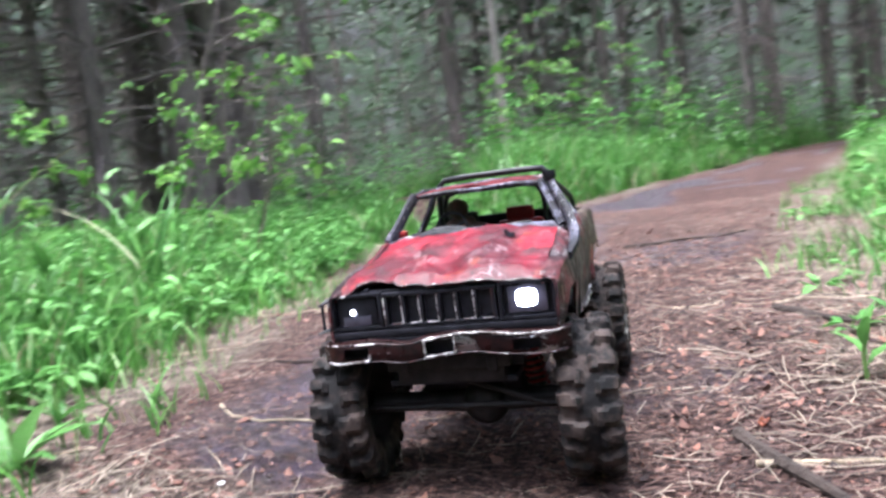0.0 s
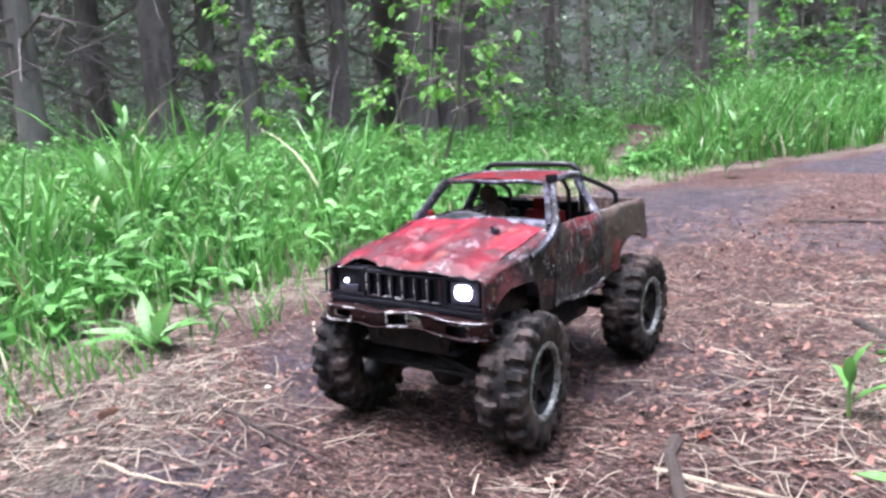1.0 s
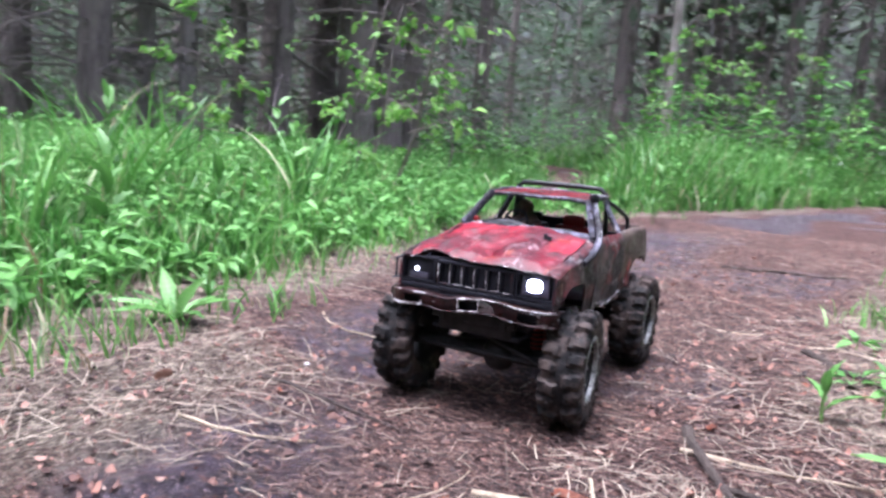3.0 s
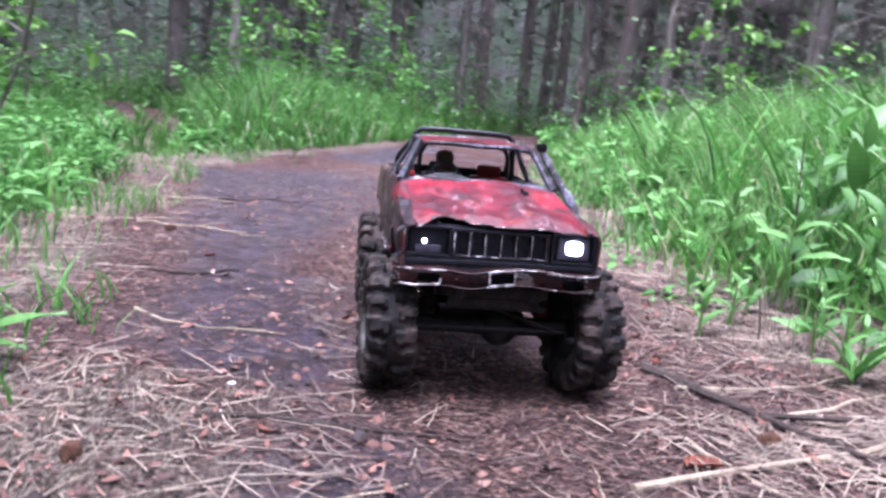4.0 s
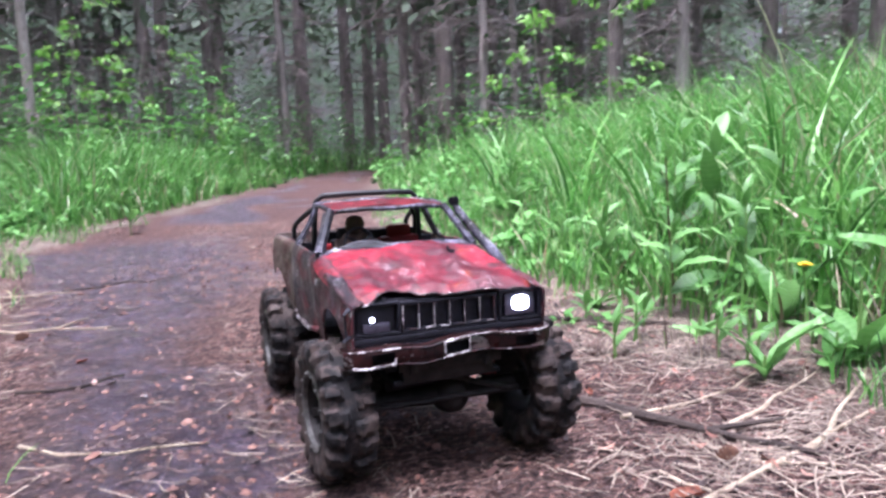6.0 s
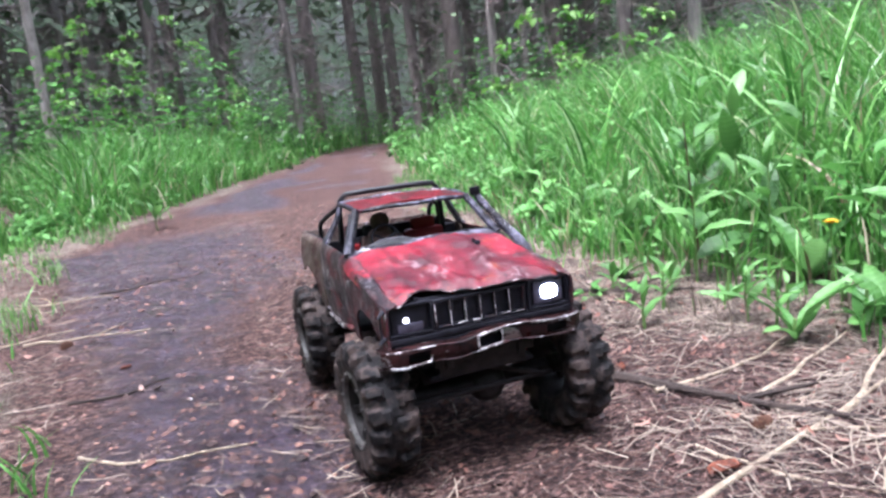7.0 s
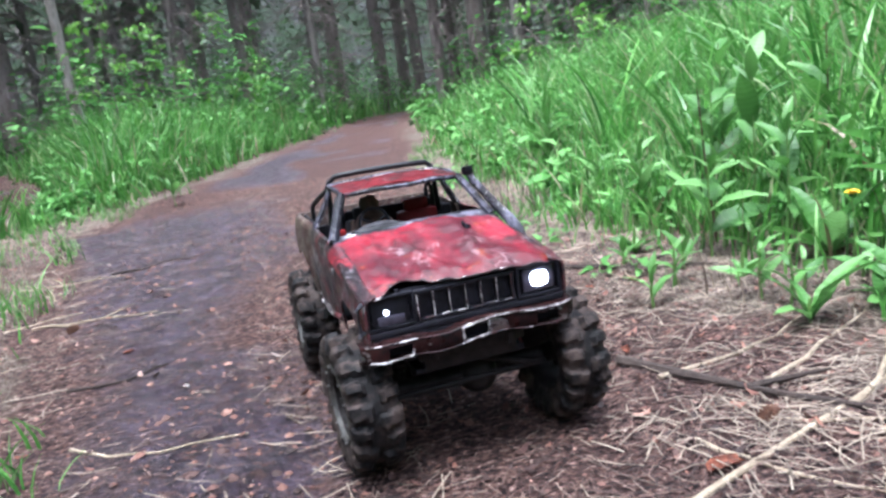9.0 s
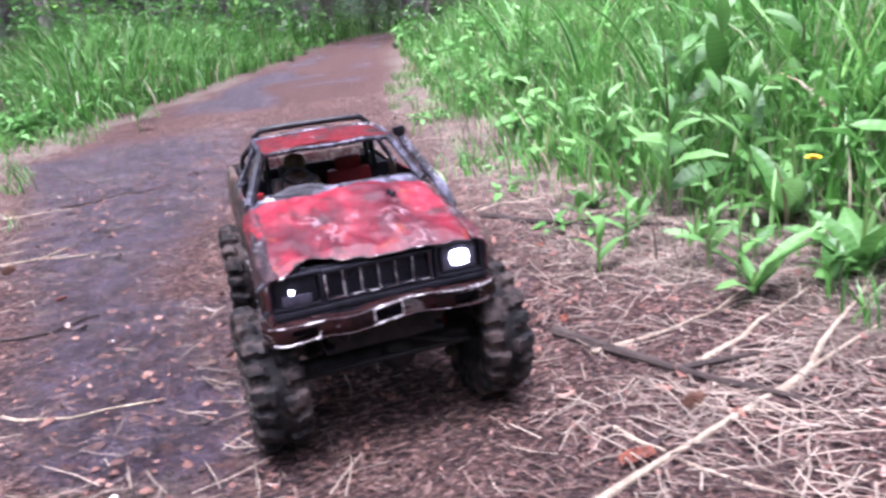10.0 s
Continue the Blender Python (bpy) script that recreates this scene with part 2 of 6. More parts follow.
# ground: wet mud, needle litter and bleached straw, by three masks with shapes of their own
p = Paint("forest_ground", 0.85)
mask = p.attribute("cover")
sep = p.n.new("ShaderNodeSeparateColor")
p.link(mask.outputs["Color"], sep.inputs[0])
mud = p.ramp(p.noise(14, 7, 0.68), [(0.36, (0.010, 0.007, 0.012, 1)), (0.50, (0.036, 0.025, 0.041, 1)), (0.64, (0.084, 0.061, 0.096, 1))])
dark = p.ramp(p.noise(150, 5, 0.8, seed=37), [(0.52, 0.0), (0.58, 0.85)])
mud = p.mix(dark, mud, (0.012, 0.008, 0.010, 1))
grit = p.ramp(p.noise(230, 5, 0.8, seed=4), [(0.54, 0.0), (0.60, 1.0)])
mud = p.mix(grit, mud, p.ramp(p.noise(70, 4, 0.7, seed=31), [(0.38, (0.060, 0.044, 0.060, 1)), (0.50, (0.12, 0.070, 0.075, 1)), (0.62, (0.24, 0.18, 0.21, 1))]))
fleck = p.ramp(p.noise(58, 6, 0.8, seed=47), [(0.55, 0.0), (0.62, 0.9)])
mud = p.mix(fleck, mud, (0.125, 0.060, 0.050, 1))
pale = p.ramp(p.noise(80, 6, 0.8, stretch=(1.0, 0.5, 1.0), seed=53), [(0.62, 0.0), (0.67, 0.9)])
mud = p.mix(pale, mud, (0.26, 0.20, 0.18, 1))
needles = p.ramp(p.noise(95, 6, 0.75, stretch=(1, 1.8, 1), seed=8), [(0.40, (0.011, 0.008, 0.009, 1)), (0.50, (0.072, 0.040, 0.037, 1)), (0.58, (0.165, 0.094, 0.080, 1)), (0.64, (0.34, 0.24, 0.21, 1))])
straw = p.ramp(p.noise(120, 6, 0.75, stretch=(2.2, 0.8, 1), seed=11), [(0.38, (0.024, 0.016, 0.015, 1)), (0.49, (0.115, 0.090, 0.072, 1)), (0.63, (0.33, 0.280, 0.225, 1))])
moss = p.ramp(p.noise(60, 6, 0.7, seed=14), [(0.3, (0.022, 0.034, 0.014, 1)), (0.7, (0.085, 0.12, 0.045, 1))])
edge = p.noise(18, 6, 0.75, seed=21)


def ragged(value):
    return p.ramp(p.math("ADD", p.math("MULTIPLY", value, 0.62), p.math("MULTIPLY", edge, 0.55)), [(0.42, 0.0), (0.66, 1.0)])


tone = p.mix(ragged(sep.outputs[0]), needles, mud)
tone = p.mix(ragged(sep.outputs[1]), tone, straw)
tone = p.mix(ragged(sep.outputs[2]), tone, moss)
p.colour(tone)
p.rough(p.mix(ragged(sep.outputs[0]), (0.9, 0.9, 0.9, 1.0), p.ramp(p.noise(22, 5, seed=5), [(0.38, 0.28), (0.62, 0.75)])))
p.link(p.ramp(ragged(sep.outputs[0]), [(0.0, 0.12), (1.0, 0.45)]), p.bsdf.inputs["Specular IOR Level"])
p.bump(p.math("ADD", p.noise(190, 6, 0.78), p.math("ADD", p.math("MULTIPLY", p.noise(42, 5, 0.7, seed=3), 1.8), p.math("MULTIPLY", p.noise(15, 4, 0.6, seed=43), 3.0))), 1.0, 0.010)
M["ground"] = p.mat


def leafy(name, stops, rough=0.5, trans=0.25, vein=0.0):
    """Leaf and blade colours, varied piece by piece, with light coming through."""
    q = Paint(name, rough, 0.0, 0.28)
    tone = q.ramp(q.island(), stops)
    blot = q.ramp(q.noise(9, 3), [(0.3, 0.72), (0.7, 1.25)])
    mul = q.n.new("ShaderNodeMix")
    mul.data_type, mul.blend_type = "RGBA", "MULTIPLY"
    mul.inputs["Factor"].default_value = 1.0
    q.link(tone, mul.inputs["A"])
    q.link(blot, mul.inputs["B"])
    q.colour(mul.outputs["Result"])
    thin = q.n.new("ShaderNodeBsdfTranslucent")
    q.link(mul.outputs["Result"], thin.inputs["Color"])
    both = q.n.new("ShaderNodeMixShader")
    both.inputs[0].default_value = trans
    q.link(q.bsdf.outputs[0], both.inputs[1])
    q.link(thin.outputs[0], both.inputs[2])
    q.link(both.outputs[0], q.n["Material Output"].inputs["Surface"])
    return q.mat


M["grass"] = leafy("grass_blades", [(0.0, (0.033, 0.115, 0.022, 1)), (0.40, (0.083, 0.235, 0.043, 1)), (0.72, (0.145, 0.325, 0.073, 1)), (0.90, (0.24, 0.42, 0.155, 1)), (0.95, (0.40, 0.38, 0.26, 1)), (1.0, (0.22, 0.15, 0.09, 1))], 0.34, 0.25)
M["weed"] = leafy("weed_leaves", [(0.0, (0.056, 0.165, 0.034, 1)), (0.5, (0.105, 0.265, 0.060, 1)), (1.0, (0.17, 0.36, 0.11, 1))], 0.5, 0.3)
M["young_leaf"] = leafy("young_leaves", [(0.0, (0.070, 0.18, 0.034, 1)), (0.6, (0.13, 0.28, 0.052, 1)), (1.0, (0.21, 0.37, 0.09, 1))], 0.5, 0.4)
# haze is mixed into this colour: paler, flatter greens for far boughs
M["woods_far"] = leafy("haze_tinted_leaves", [(0.0, (0.058, 0.088, 0.048, 1)), (0.5, (0.076, 0.116, 0.062, 1)), (1.0, (0.100, 0.146, 0.080, 1))], 0.9, 0.4)
M["woods"] = leafy("forest_leaves", [(0.0, (0.040, 0.070, 0.036, 1)), (0.5, (0.066, 0.110, 0.052, 1)), (1.0, (0.11, 0.165, 0.080, 1))], 0.6, 0.2)
M["needle"] = leafy("spruce_needles", [(0.0, (0.070, 0.092, 0.062, 1)), (1.0, (0.120, 0.155, 0.100, 1))], 0.65, 0.1)
M["straw"] = leafy("dry_straw", [(0.0, (0.09, 0.066, 0.054, 1)), (0.5, (0.21, 0.165, 0.132, 1)), (0.85, (0.26, 0.205, 0.160, 1)), (1.0, (0.36, 0.30, 0.24, 1))], 0.7, 0.1)
M["chip"] = leafy("bark_crumbs", [(0.0, (0.018, 0.011, 0.011, 1)), (0.5, (0.066, 0.033, 0.028, 1)), (0.82, (0.14, 0.066, 0.050, 1)), (1.0, (0.21, 0.12, 0.095, 1))], 0.75, 0.0)


M["needle_litter"] = leafy("needle_litter", [(0.0, (0.016, 0.010, 0.010, 1)), (0.5, (0.056, 0.032, 0.028, 1)), (0.85, (0.115, 0.066, 0.054, 1)), (1.0, (0.21, 0.15, 0.125, 1))], 0.75, 0.0)
M["flake"] = leafy("dead_leaf_scraps", [(0.0, (0.020, 0.012, 0.012, 1)), (0.35, (0.070, 0.034, 0.029, 1)), (0.65, (0.15, 0.066, 0.050, 1)), (0.86, (0.24, 0.11, 0.080, 1)), (0.96, (0.27, 0.17, 0.14, 1)), (1.0, (0.30, 0.24, 0.22, 1))], 0.65, 0.12)


def bark(name, lo, hi, seed):
    q = Paint(name, 0.9)
    tone = q.ramp(q.noise(22, 6, 0.7, stretch=(1, 1, 0.22), seed=seed), [(0.3, lo), (0.7, hi)])
    grey = q.ramp(q.noise(5, 5, 0.7, seed=seed + 2), [(0.48, 0.0), (0.66, 1.0)])
    q.colour(q.mix(grey, tone, tuple((a + b) * 0.62 for a, b in zip(lo[:3], hi[:3])) + (1.0,)))
    q.bump(q.noise(40, 7, 0.75, stretch=(1, 1, 0.25), seed=seed), 0.9, 0.02)
    return q.mat


M["bark_dark"] = bark("dark_bark", (0.085, 0.066, 0.064, 1), (0.25, 0.200, 0.190, 1), 1)
M["bark_grey"] = bark("grey_bark", (0.12, 0.100, 0.096, 1), (0.31, 0.265, 0.25, 1), 7)
M["bark_pale"] = bark("pale_bark", (0.16, 0.13, 0.12, 1), (0.42, 0.36, 0.34, 1), 11)
M["twig_pale"] = bark("bleached_wood", (0.22, 0.16, 0.11, 1), (0.52, 0.43, 0.32, 1), 3)
M["twig_dark"] = bark("wet_wood", (0.018, 0.012, 0.011, 1), (0.075, 0.05, 0.042, 1), 5)
M["petal"] = plain("yellow_petals", (0.55, 0.36, 0.01, 1), (0.72, 0.52, 0.02, 1), 90, 0.6)
M["pale_stone"] = plain("pale_stone", (0.30, 0.28, 0.28, 1), (0.55, 0.53, 0.52, 1), 90, 0.7)
M["cone"] = plain("cone_scales", (0.05, 0.022, 0.014, 1), (0.17, 0.075, 0.045, 1), 120, 0.75)


# ---------------------------------------------------------------- mesh helpers
def to_object(name, bm, material, smooth=True):
    mesh = bpy.data.meshes.new(name)
    bmesh.ops.recalc_face_normals(bm, faces=bm.faces)
    bm.to_mesh(mesh)
    bm.free()
    if smooth:
        mesh.polygons.foreach_set("use_smooth", [True] * len(mesh.polygons))
        mesh.set_sharp_from_angle(angle=radians(40))
    mesh.materials.append(material)
    return new(name, mesh)


def part(name, bm, material, parent, label=""):
    """One mesh of its own under a thing or under a part."""
    ob = to_object(name, bm, material)
    ob.parent = parent
    return tagged(ob, label)


def from_arrays(name, verts, groups, material, smooth=False):
    """A mesh object from arrays: groups of faces with equally many corners."""
    mesh = bpy.data.meshes.new(name)
    loops = np.concatenate([g.ravel() for g in groups]).astype(np.int32)
    sizes = np.concatenate([np.full(len(g), g.shape[1]) for g in groups]).astype(np.int32)
    mesh.vertices.add(len(verts))
    mesh.vertices.foreach_set("co", np.ascontiguousarray(verts, dtype=np.float32).ravel())
    mesh.loops.add(len(loops))
    mesh.loops.foreach_set("vertex_index", loops)
    mesh.polygons.add(len(sizes))
    mesh.polygons.foreach_set("loop_start", np.concatenate([[0], np.cumsum(sizes)[:-1]]).astype(np.int32))
    mesh.polygons.foreach_set("loop_total", sizes)
    mesh.update(calc_edges=True)
    if smooth:
        mesh.polygons.foreach_set("use_smooth", np.ones(len(sizes), dtype=bool))
    mesh.materials.append(material)
    return new(name, mesh)


def tube(bm, points, radii, sides=8, flat=1.0):
    """A round bar along points, added to bm."""
    points = [Vector(q) for q in points]
    if isinstance(radii, (int, float)):
        radii = [radii] * len(points)
    rings, side = [], None
    for i, q in enumerate(points):
        way = (points[min(i + 1, len(points) - 1)] - points[max(i - 1, 0)]).normalized()
        if side is None:
            side = way.orthogonal().normalized()
        side = (side - way * side.dot(way)).normalized()
        up = way.cross(side)
        rings.append([bm.verts.new(q + (side * math.cos(a) + up * math.sin(a) * flat) * radii[i]) for a in (2 * math.pi * k / sides for k in range(sides))])
    for a, b in zip(rings, rings[1:]):
        for k in range(sides):
            bm.faces.new((a[k], a[(k + 1) % sides], b[(k + 1) % sides], b[k]))
    bm.faces.new(rings[0][::-1])
    bm.faces.new(rings[-1])
    return bm


def block(bm, lo, hi, bevel=0.0, m=None):
    """A box with rounded edges, added to bm."""
    made = bmesh.ops.create_cube(bm, size=1.0)["verts"]
    lo, hi = Vector(lo), Vector(hi)
    for v in made:
        v.co = Vector([lo[k] + (v.co[k] + 0.5) * (hi[k] - lo[k]) for k in range(3)])
    if bevel:
        edges = {e for v in made for e in v.link_edges}
        done = bmesh.ops.bevel(bm, geom=list(edges), offset=bevel, segments=2, affect="EDGES", profile=0.6)
        made = list({v for f in done["faces"] for v in f.verts} | {v for v in made if v.is_valid})
    if m is not None:
        for v in made:
            v.co = m @ v.co
    return bm


def sheet(nu, nv, fn, thick):
    """A thin panel with two skins and a rim: fn(u, v) gives a point and the way out of the panel."""
    bm = bmesh.new()
    skins = []
    for k in (0, 1):
        skins.append([[bm.verts.new(q - n * (thick * k)) for q, n in (fn(i / nu, j / nv) for j in range(nv + 1))] for i in range(nu + 1)])
    for k, g in enumerate(skins):
        for i in range(nu):
            for j in range(nv):
                f = (g[i][j], g[i + 1][j], g[i + 1][j + 1], g[i][j + 1])
                bm.faces.new(f if k == 0 else f[::-1])
    a, b = skins
    border = [(i, 0) for i in range(nu)] + [(nu, j) for j in range(nv)] + [(i, nv) for i in range(nu, 0, -1)] + [(0, j) for j in range(nv, 0, -1)]
    for (i, j), (s, t) in zip(border, border[1:] + border[:1]):
        bm.faces.new((a[i][j], b[i][j], b[s][t], a[s][t]))
    return bm


def wob(q, scale, seed=0.0):
    return noise.noise(Vector(q) * scale + Vector((seed, seed * 1.7, -seed)))


def lerp(x, table):
    """Piecewise straight line through (x, y) pairs."""
    return float(np.interp(x, [a for a, _ in table], [b for _, b in table]))


# ---------------------------------------------------------------- the ground
# A worn footpath that forks behind the truck. Edges as x for each y.
LEFT_BANK = [(-60, -6.0), (-2, -0.62), (-0.3, -0.55), (0.0, -0.58), (0.2, -0.62), (0.6, -0.66), (1.0, -0.69), (1.5, -0.76), (2.0, -0.88), (3.7, -1.34), (6, -2.05), (9, -3.0), (12, -4.4), (16, -8.5), (60, -60)]
WEDGE_LEFT = [(-60, 8.0), (1.7, 0.60), (2.2, -0.86), (2.8, -1.06), (3.4, -1.06), (4.4, -1.14), (6, -1.54), (9, -2.45), (12, -3.7), (16, -7.2), (60, -56)]
WEDGE_RIGHT = [(-60, -8.0), (1.7, -1.20), (2.2, -0.86), (2.9, -0.66), (3.8, -0.30), (5.3, 0.08), (8, 0.98), (10.3, 1.75), (13, 3.0), (17, 8.0), (60, 100)]
RIGHT_BANK = [(-60, 6.0), (-2, 0.62), (-0.6, 0.68), (-0.1, 0.63), (0.3, 0.53), (0.9, 0.57), (1.8, 0.73), (2.8, 0.96), (4, 1.24), (5.5, 1.62), (8, 2.25), (10.3, 2.95), (13, 4.5), (17, 9.8), (60, 108)]


def tab(table, y):
    return np.interp(y, [a for a, _ in table], [b for _, b in table])


def inside(x, y):
    """How far a place lies inside the path, in metres; below nought it lies in the grass."""
    left, right = tab(LEFT_BANK, y), tab(RIGHT_BANK, y)
    wl, wr = tab(WEDGE_LEFT, y), tab(WEDGE_RIGHT, y)
    return np.maximum(np.minimum(x - left, np.minimum(wl, right) - x), np.minimum(x - np.maximum(wr, left), right - x))


def left_reach(y):
    """How far the bleached straw reaches from the left bank into the path."""
    return np.interp(y, [-0.06, 0.10], [0.42, 0.08])


def ripple(x, y, seed, scale):
    """Smooth pseudo-random waves between -1 and 1, for arrays."""
    rng = np.random.default_rng(seed)
    out = np.zeros_like(x)
    for k in range(7):
        a, f, ph = rng.uniform(0, 2 * np.pi), scale * rng.uniform(0.6, 1.7), rng.uniform(0, 7)
        out += np.sin((x * np.cos(a) + y * np.sin(a)) * f + ph + 1.3 * np.sin((x * np.sin(a) - y * np.cos(a)) * f * 0.7 + ph))
    return out / 4.0


def ground_height(x, y):
    s = inside(x, y)
    far = np.hypot(x, y)
    z = 0.006 * ripple(x, y, 3, 7.0) + 0.0035 * ripple(x, y, 4, 31.0) + 0.0018 * ripple(x, y, 5, 90.0)
    z += np.clip(-s, 0, 1.5) * np.where(x > tab(RIGHT_BANK, y), 0.06, 0.025) + np.clip(-s - 1.5, 0, 30) * 0.012
    z += np.clip(far - 6, 0, 60) * 0.012 * np.clip(ripple(x, y, 9, 0.22), -0.4, 1)
    # the four wheels stand on level earth
    near = np.zeros_like(x)
    for wx in (-0.104, 0.104):
        for wy in (-0.005, 0.296):
            near = np.maximum(near, np.exp(-((x - wx) ** 2 + (y - wy) ** 2) / 0.05**2))
    return z * (1 - near) - 0.002 * near


def build_ground():
    n = 400
    k = np.linspace(-1, 1, n)
    spread = np.sinh(k * 6.2) / np.sinh(6.2)
    xs, ys = spread * 130.0, spread * 130.0 + 0.3
    gx, gy = np.meshgrid(xs, ys, indexing="ij")
    z = ground_height(gx, gy)
    verts = np.stack([gx, gy, z], -1).reshape(-1, 3)
    idx = np.arange(n * n).reshape(n, n)
    quads = np.stack([idx[:-1, :-1], idx[1:, :-1], idx[1:, 1:], idx[:-1, 1:]], -1).reshape(-1, 4)
    ob = from_arrays("ground", verts, [quads], M["ground"], True)
    x, y = verts[:, 0], verts[:, 1]
    s = inside(x, y) + 0.05 * ripple(x, y, 21, 9.0)
    mud = np.clip((s - 0.12) / 0.20, 0, 1) * np.clip(0.80 + 0.5 * ripple(x, y, 23, 2.6), 0.15, 1)
    verge = np.interp(y, [0.3, 1.0, 2.5, 5.0], [-0.12, 0.0, 0.25, 0.5]) + 0.10 * ripple(x, y, 29, 2.3) + np.clip(tab(RIGHT_BANK, y) - 1.3, 0, 4)
    lane = np.clip((verge - x) / 0.18, 0, 1) * np.clip((x - tab(LEFT_BANK, y) - left_reach(y) - 0.06 * ripple(x, y, 33, 6.0)) / 0.1, 0, 1)
    lane = lane * np.clip(1.25 - y / 12, 0.2, 1)
    mud *= np.clip(lane + 0.7 * np.clip((ripple(x, y, 27, 5.0) - 0.15) * 2.5, 0, 1), 0, 1)
    straw = np.clip(1.25 - np.abs(s - 0.04) / np.where(x > 0, 0.20, np.clip(left_reach(y), 0.10, 0.34)), 0, 1) * np.clip(1.3 - y / 8, 0.25, 1) * np.clip(0.8 + 0.45 * ripple(x, y, 25, 3.2), 0.1, 1)
    straw *= np.where((x > 0) & (y < 0.1), 0.6, 1.0)
    moss = np.clip((-s - 0.12) / 0.3, 0, 1)
    cols = np.stack([mud, straw, moss, np.ones_like(mud)], -1).astype(np.float32)
    layer = ob.data.color_attributes.new("cover", "FLOAT_COLOR", "POINT")
    layer.data.foreach_set("color", cols.ravel())
    return tagged(ob, "forest footpath of dark wet mud, needles and bleached straw", "ground", kind="structure")


build_ground()


# ---------------------------------------------------------------- the model truck
# Built in decimetres about the ground under the front axle, nose to -y, then scaled.
DM = Matrix.Scale(0.1, 4)


def build_truck():
    truck = new("model_truck")
    tagged(truck, "battered red and rusty black model pickup truck standing on the path", "model truck")

    def piece(name, bm, material, parent=truck, label=""):
        bm.transform(DM)
        return part(name, bm, M[material], parent, label)

    def crumple(q, amount, seed=0.0):
        return Vector((wob(q, 2.1, seed), wob(q, 2.3, seed + 5), wob(q, 2.0, seed + 9))) * amount + Vector((0, 0, wob(q, 7.0, seed + 2) * amount * 0.4))

    # bonnet, dented, its front edge curled up over the broken lamp
    def bonnet(u, v):
        x, y = -0.81 + 1.62 * u, -0.50 + 1.34 * v
        z = 1.735 + 0.215 * v + 0.045 * (1 - (x / 0.81) ** 2)
        z += 0.030 * math.exp(-abs(x + 0.10 + 0.28 * v) / 0.07) * min(1.0, v * 4) * min(1.0, (1 - v) * 5)
        z += 0.026 * math.exp(-abs(x - 0.22 - 0.16 * v) / 0.06) * min(1.0, v * 4) * min(1.0, (1 - v) * 5)
        z += 0.020 * math.exp(-abs(x + 0.62 - 0.10 * v) / 0.05) * min(1.0, v * 3)
        z -= 0.035 * math.exp(-((x - 0.02) / 0.13) ** 2 - ((v - 0.30) / 0.22) ** 2)
        z -= 0.028 * math.exp(-((x + 0.42) / 0.12) ** 2 - ((v - 0.62) / 0.20) ** 2)
        z -= 0.045 * abs(wob((x, y * 0.55, 0.0), 3.1, 31)) + 0.016 * abs(wob((x, y * 0.5, 0.0), 8.0, 37))
        z += 0.012
        curl = math.exp(-((x + 0.54) / 0.17) ** 2) * max(0.0, 1 - v * 6)
        z += 0.085 * curl - 0.045 * max(0.0, 1 - v * 14)
        y += 0.10 * curl + 0.02 * wob((x, 0, 0), 6.0, 4)
        q = Vector((x, y, z))
        return q + crumple(q, 0.038, 1.0), Vector((0, -0.1, 1))

    hood = piece("bonnet", sheet(72, 56, bonnet, 0.02), "bonnet_paint", label="dented red bonnet with bare scratches and rust")

    bm = bmesh.new()
    lip = [bonnet(k / 30, 0.0)[0] + Vector((0, -0.004, -0.006)) for k in range(31)]
    tube(bm, lip, [0.008 + 0.004 * math.sin(k * 2.3) for k in range(31)], 5)
    piece("bonnet_edge", bm, "bare_edge", hood, "pale worn front edge of the bonnet")

    # cowl below the windscreen
    def cowl(u, v):
        x, y = -0.86 + 1.72 * u, 0.835 + 0.17 * v
        q = Vector((x, y, 1.945 + 0.035 * v + 0.03 * (1 - x * x)))
        return q + crumple(q, 0.02, 3.0), Vector((0, 0, 1))

    piece("cowl", sheet(24, 5, cowl, 0.02), "pillar_paint", label="scuffed grey cowl under the windscreen frame")

    # side panels with wheel arches
    ARCH = {0: 0.0, 1: 2.97}

    def arch_floor(y, base):
        out = base
        for c in ARCH.values():
            d = abs(y - c) / 0.53
            if d < 1:
                out = max(out, 1.06 + 0.50 * (1 - d**2.6) ** 0.5)
        return out

    def flank(side, y0, y1, low, top, seed, cols, fold=0.10, amount=0.022):
        def fn(u, v):
            y = y0 + (y1 - y0) * u
            z0 = arch_floor(y, lerp(y, low))
            z1 = lerp(y, top)
            z = z0 + (z1 - z0) * v
            x = 0.925 - 0.05 * max(0.0, (1.45 - z)) + 0.015 * math.sin((z - 1.1) * 3.6)
            flare = sum(math.exp(-((y - c) / 0.5) ** 4) for c in ARCH.values())
            x += 0.035 * flare * (1 - v) ** 2
            if v > 0.9:
                x -= fold * ((v - 0.9) / 0.1) ** 1.5
            if y < -0.3:
                x -= 0.25 * (-0.3 - y) ** 1.6
            q = Vector((side * x, y, z))
            return q + crumple(q, amount, seed), Vector((side, 0, 0))

        return sheet(cols, 14, fn, 0.022)

    top_front = [(-0.6, 1.70), (0.8, 1.935)]
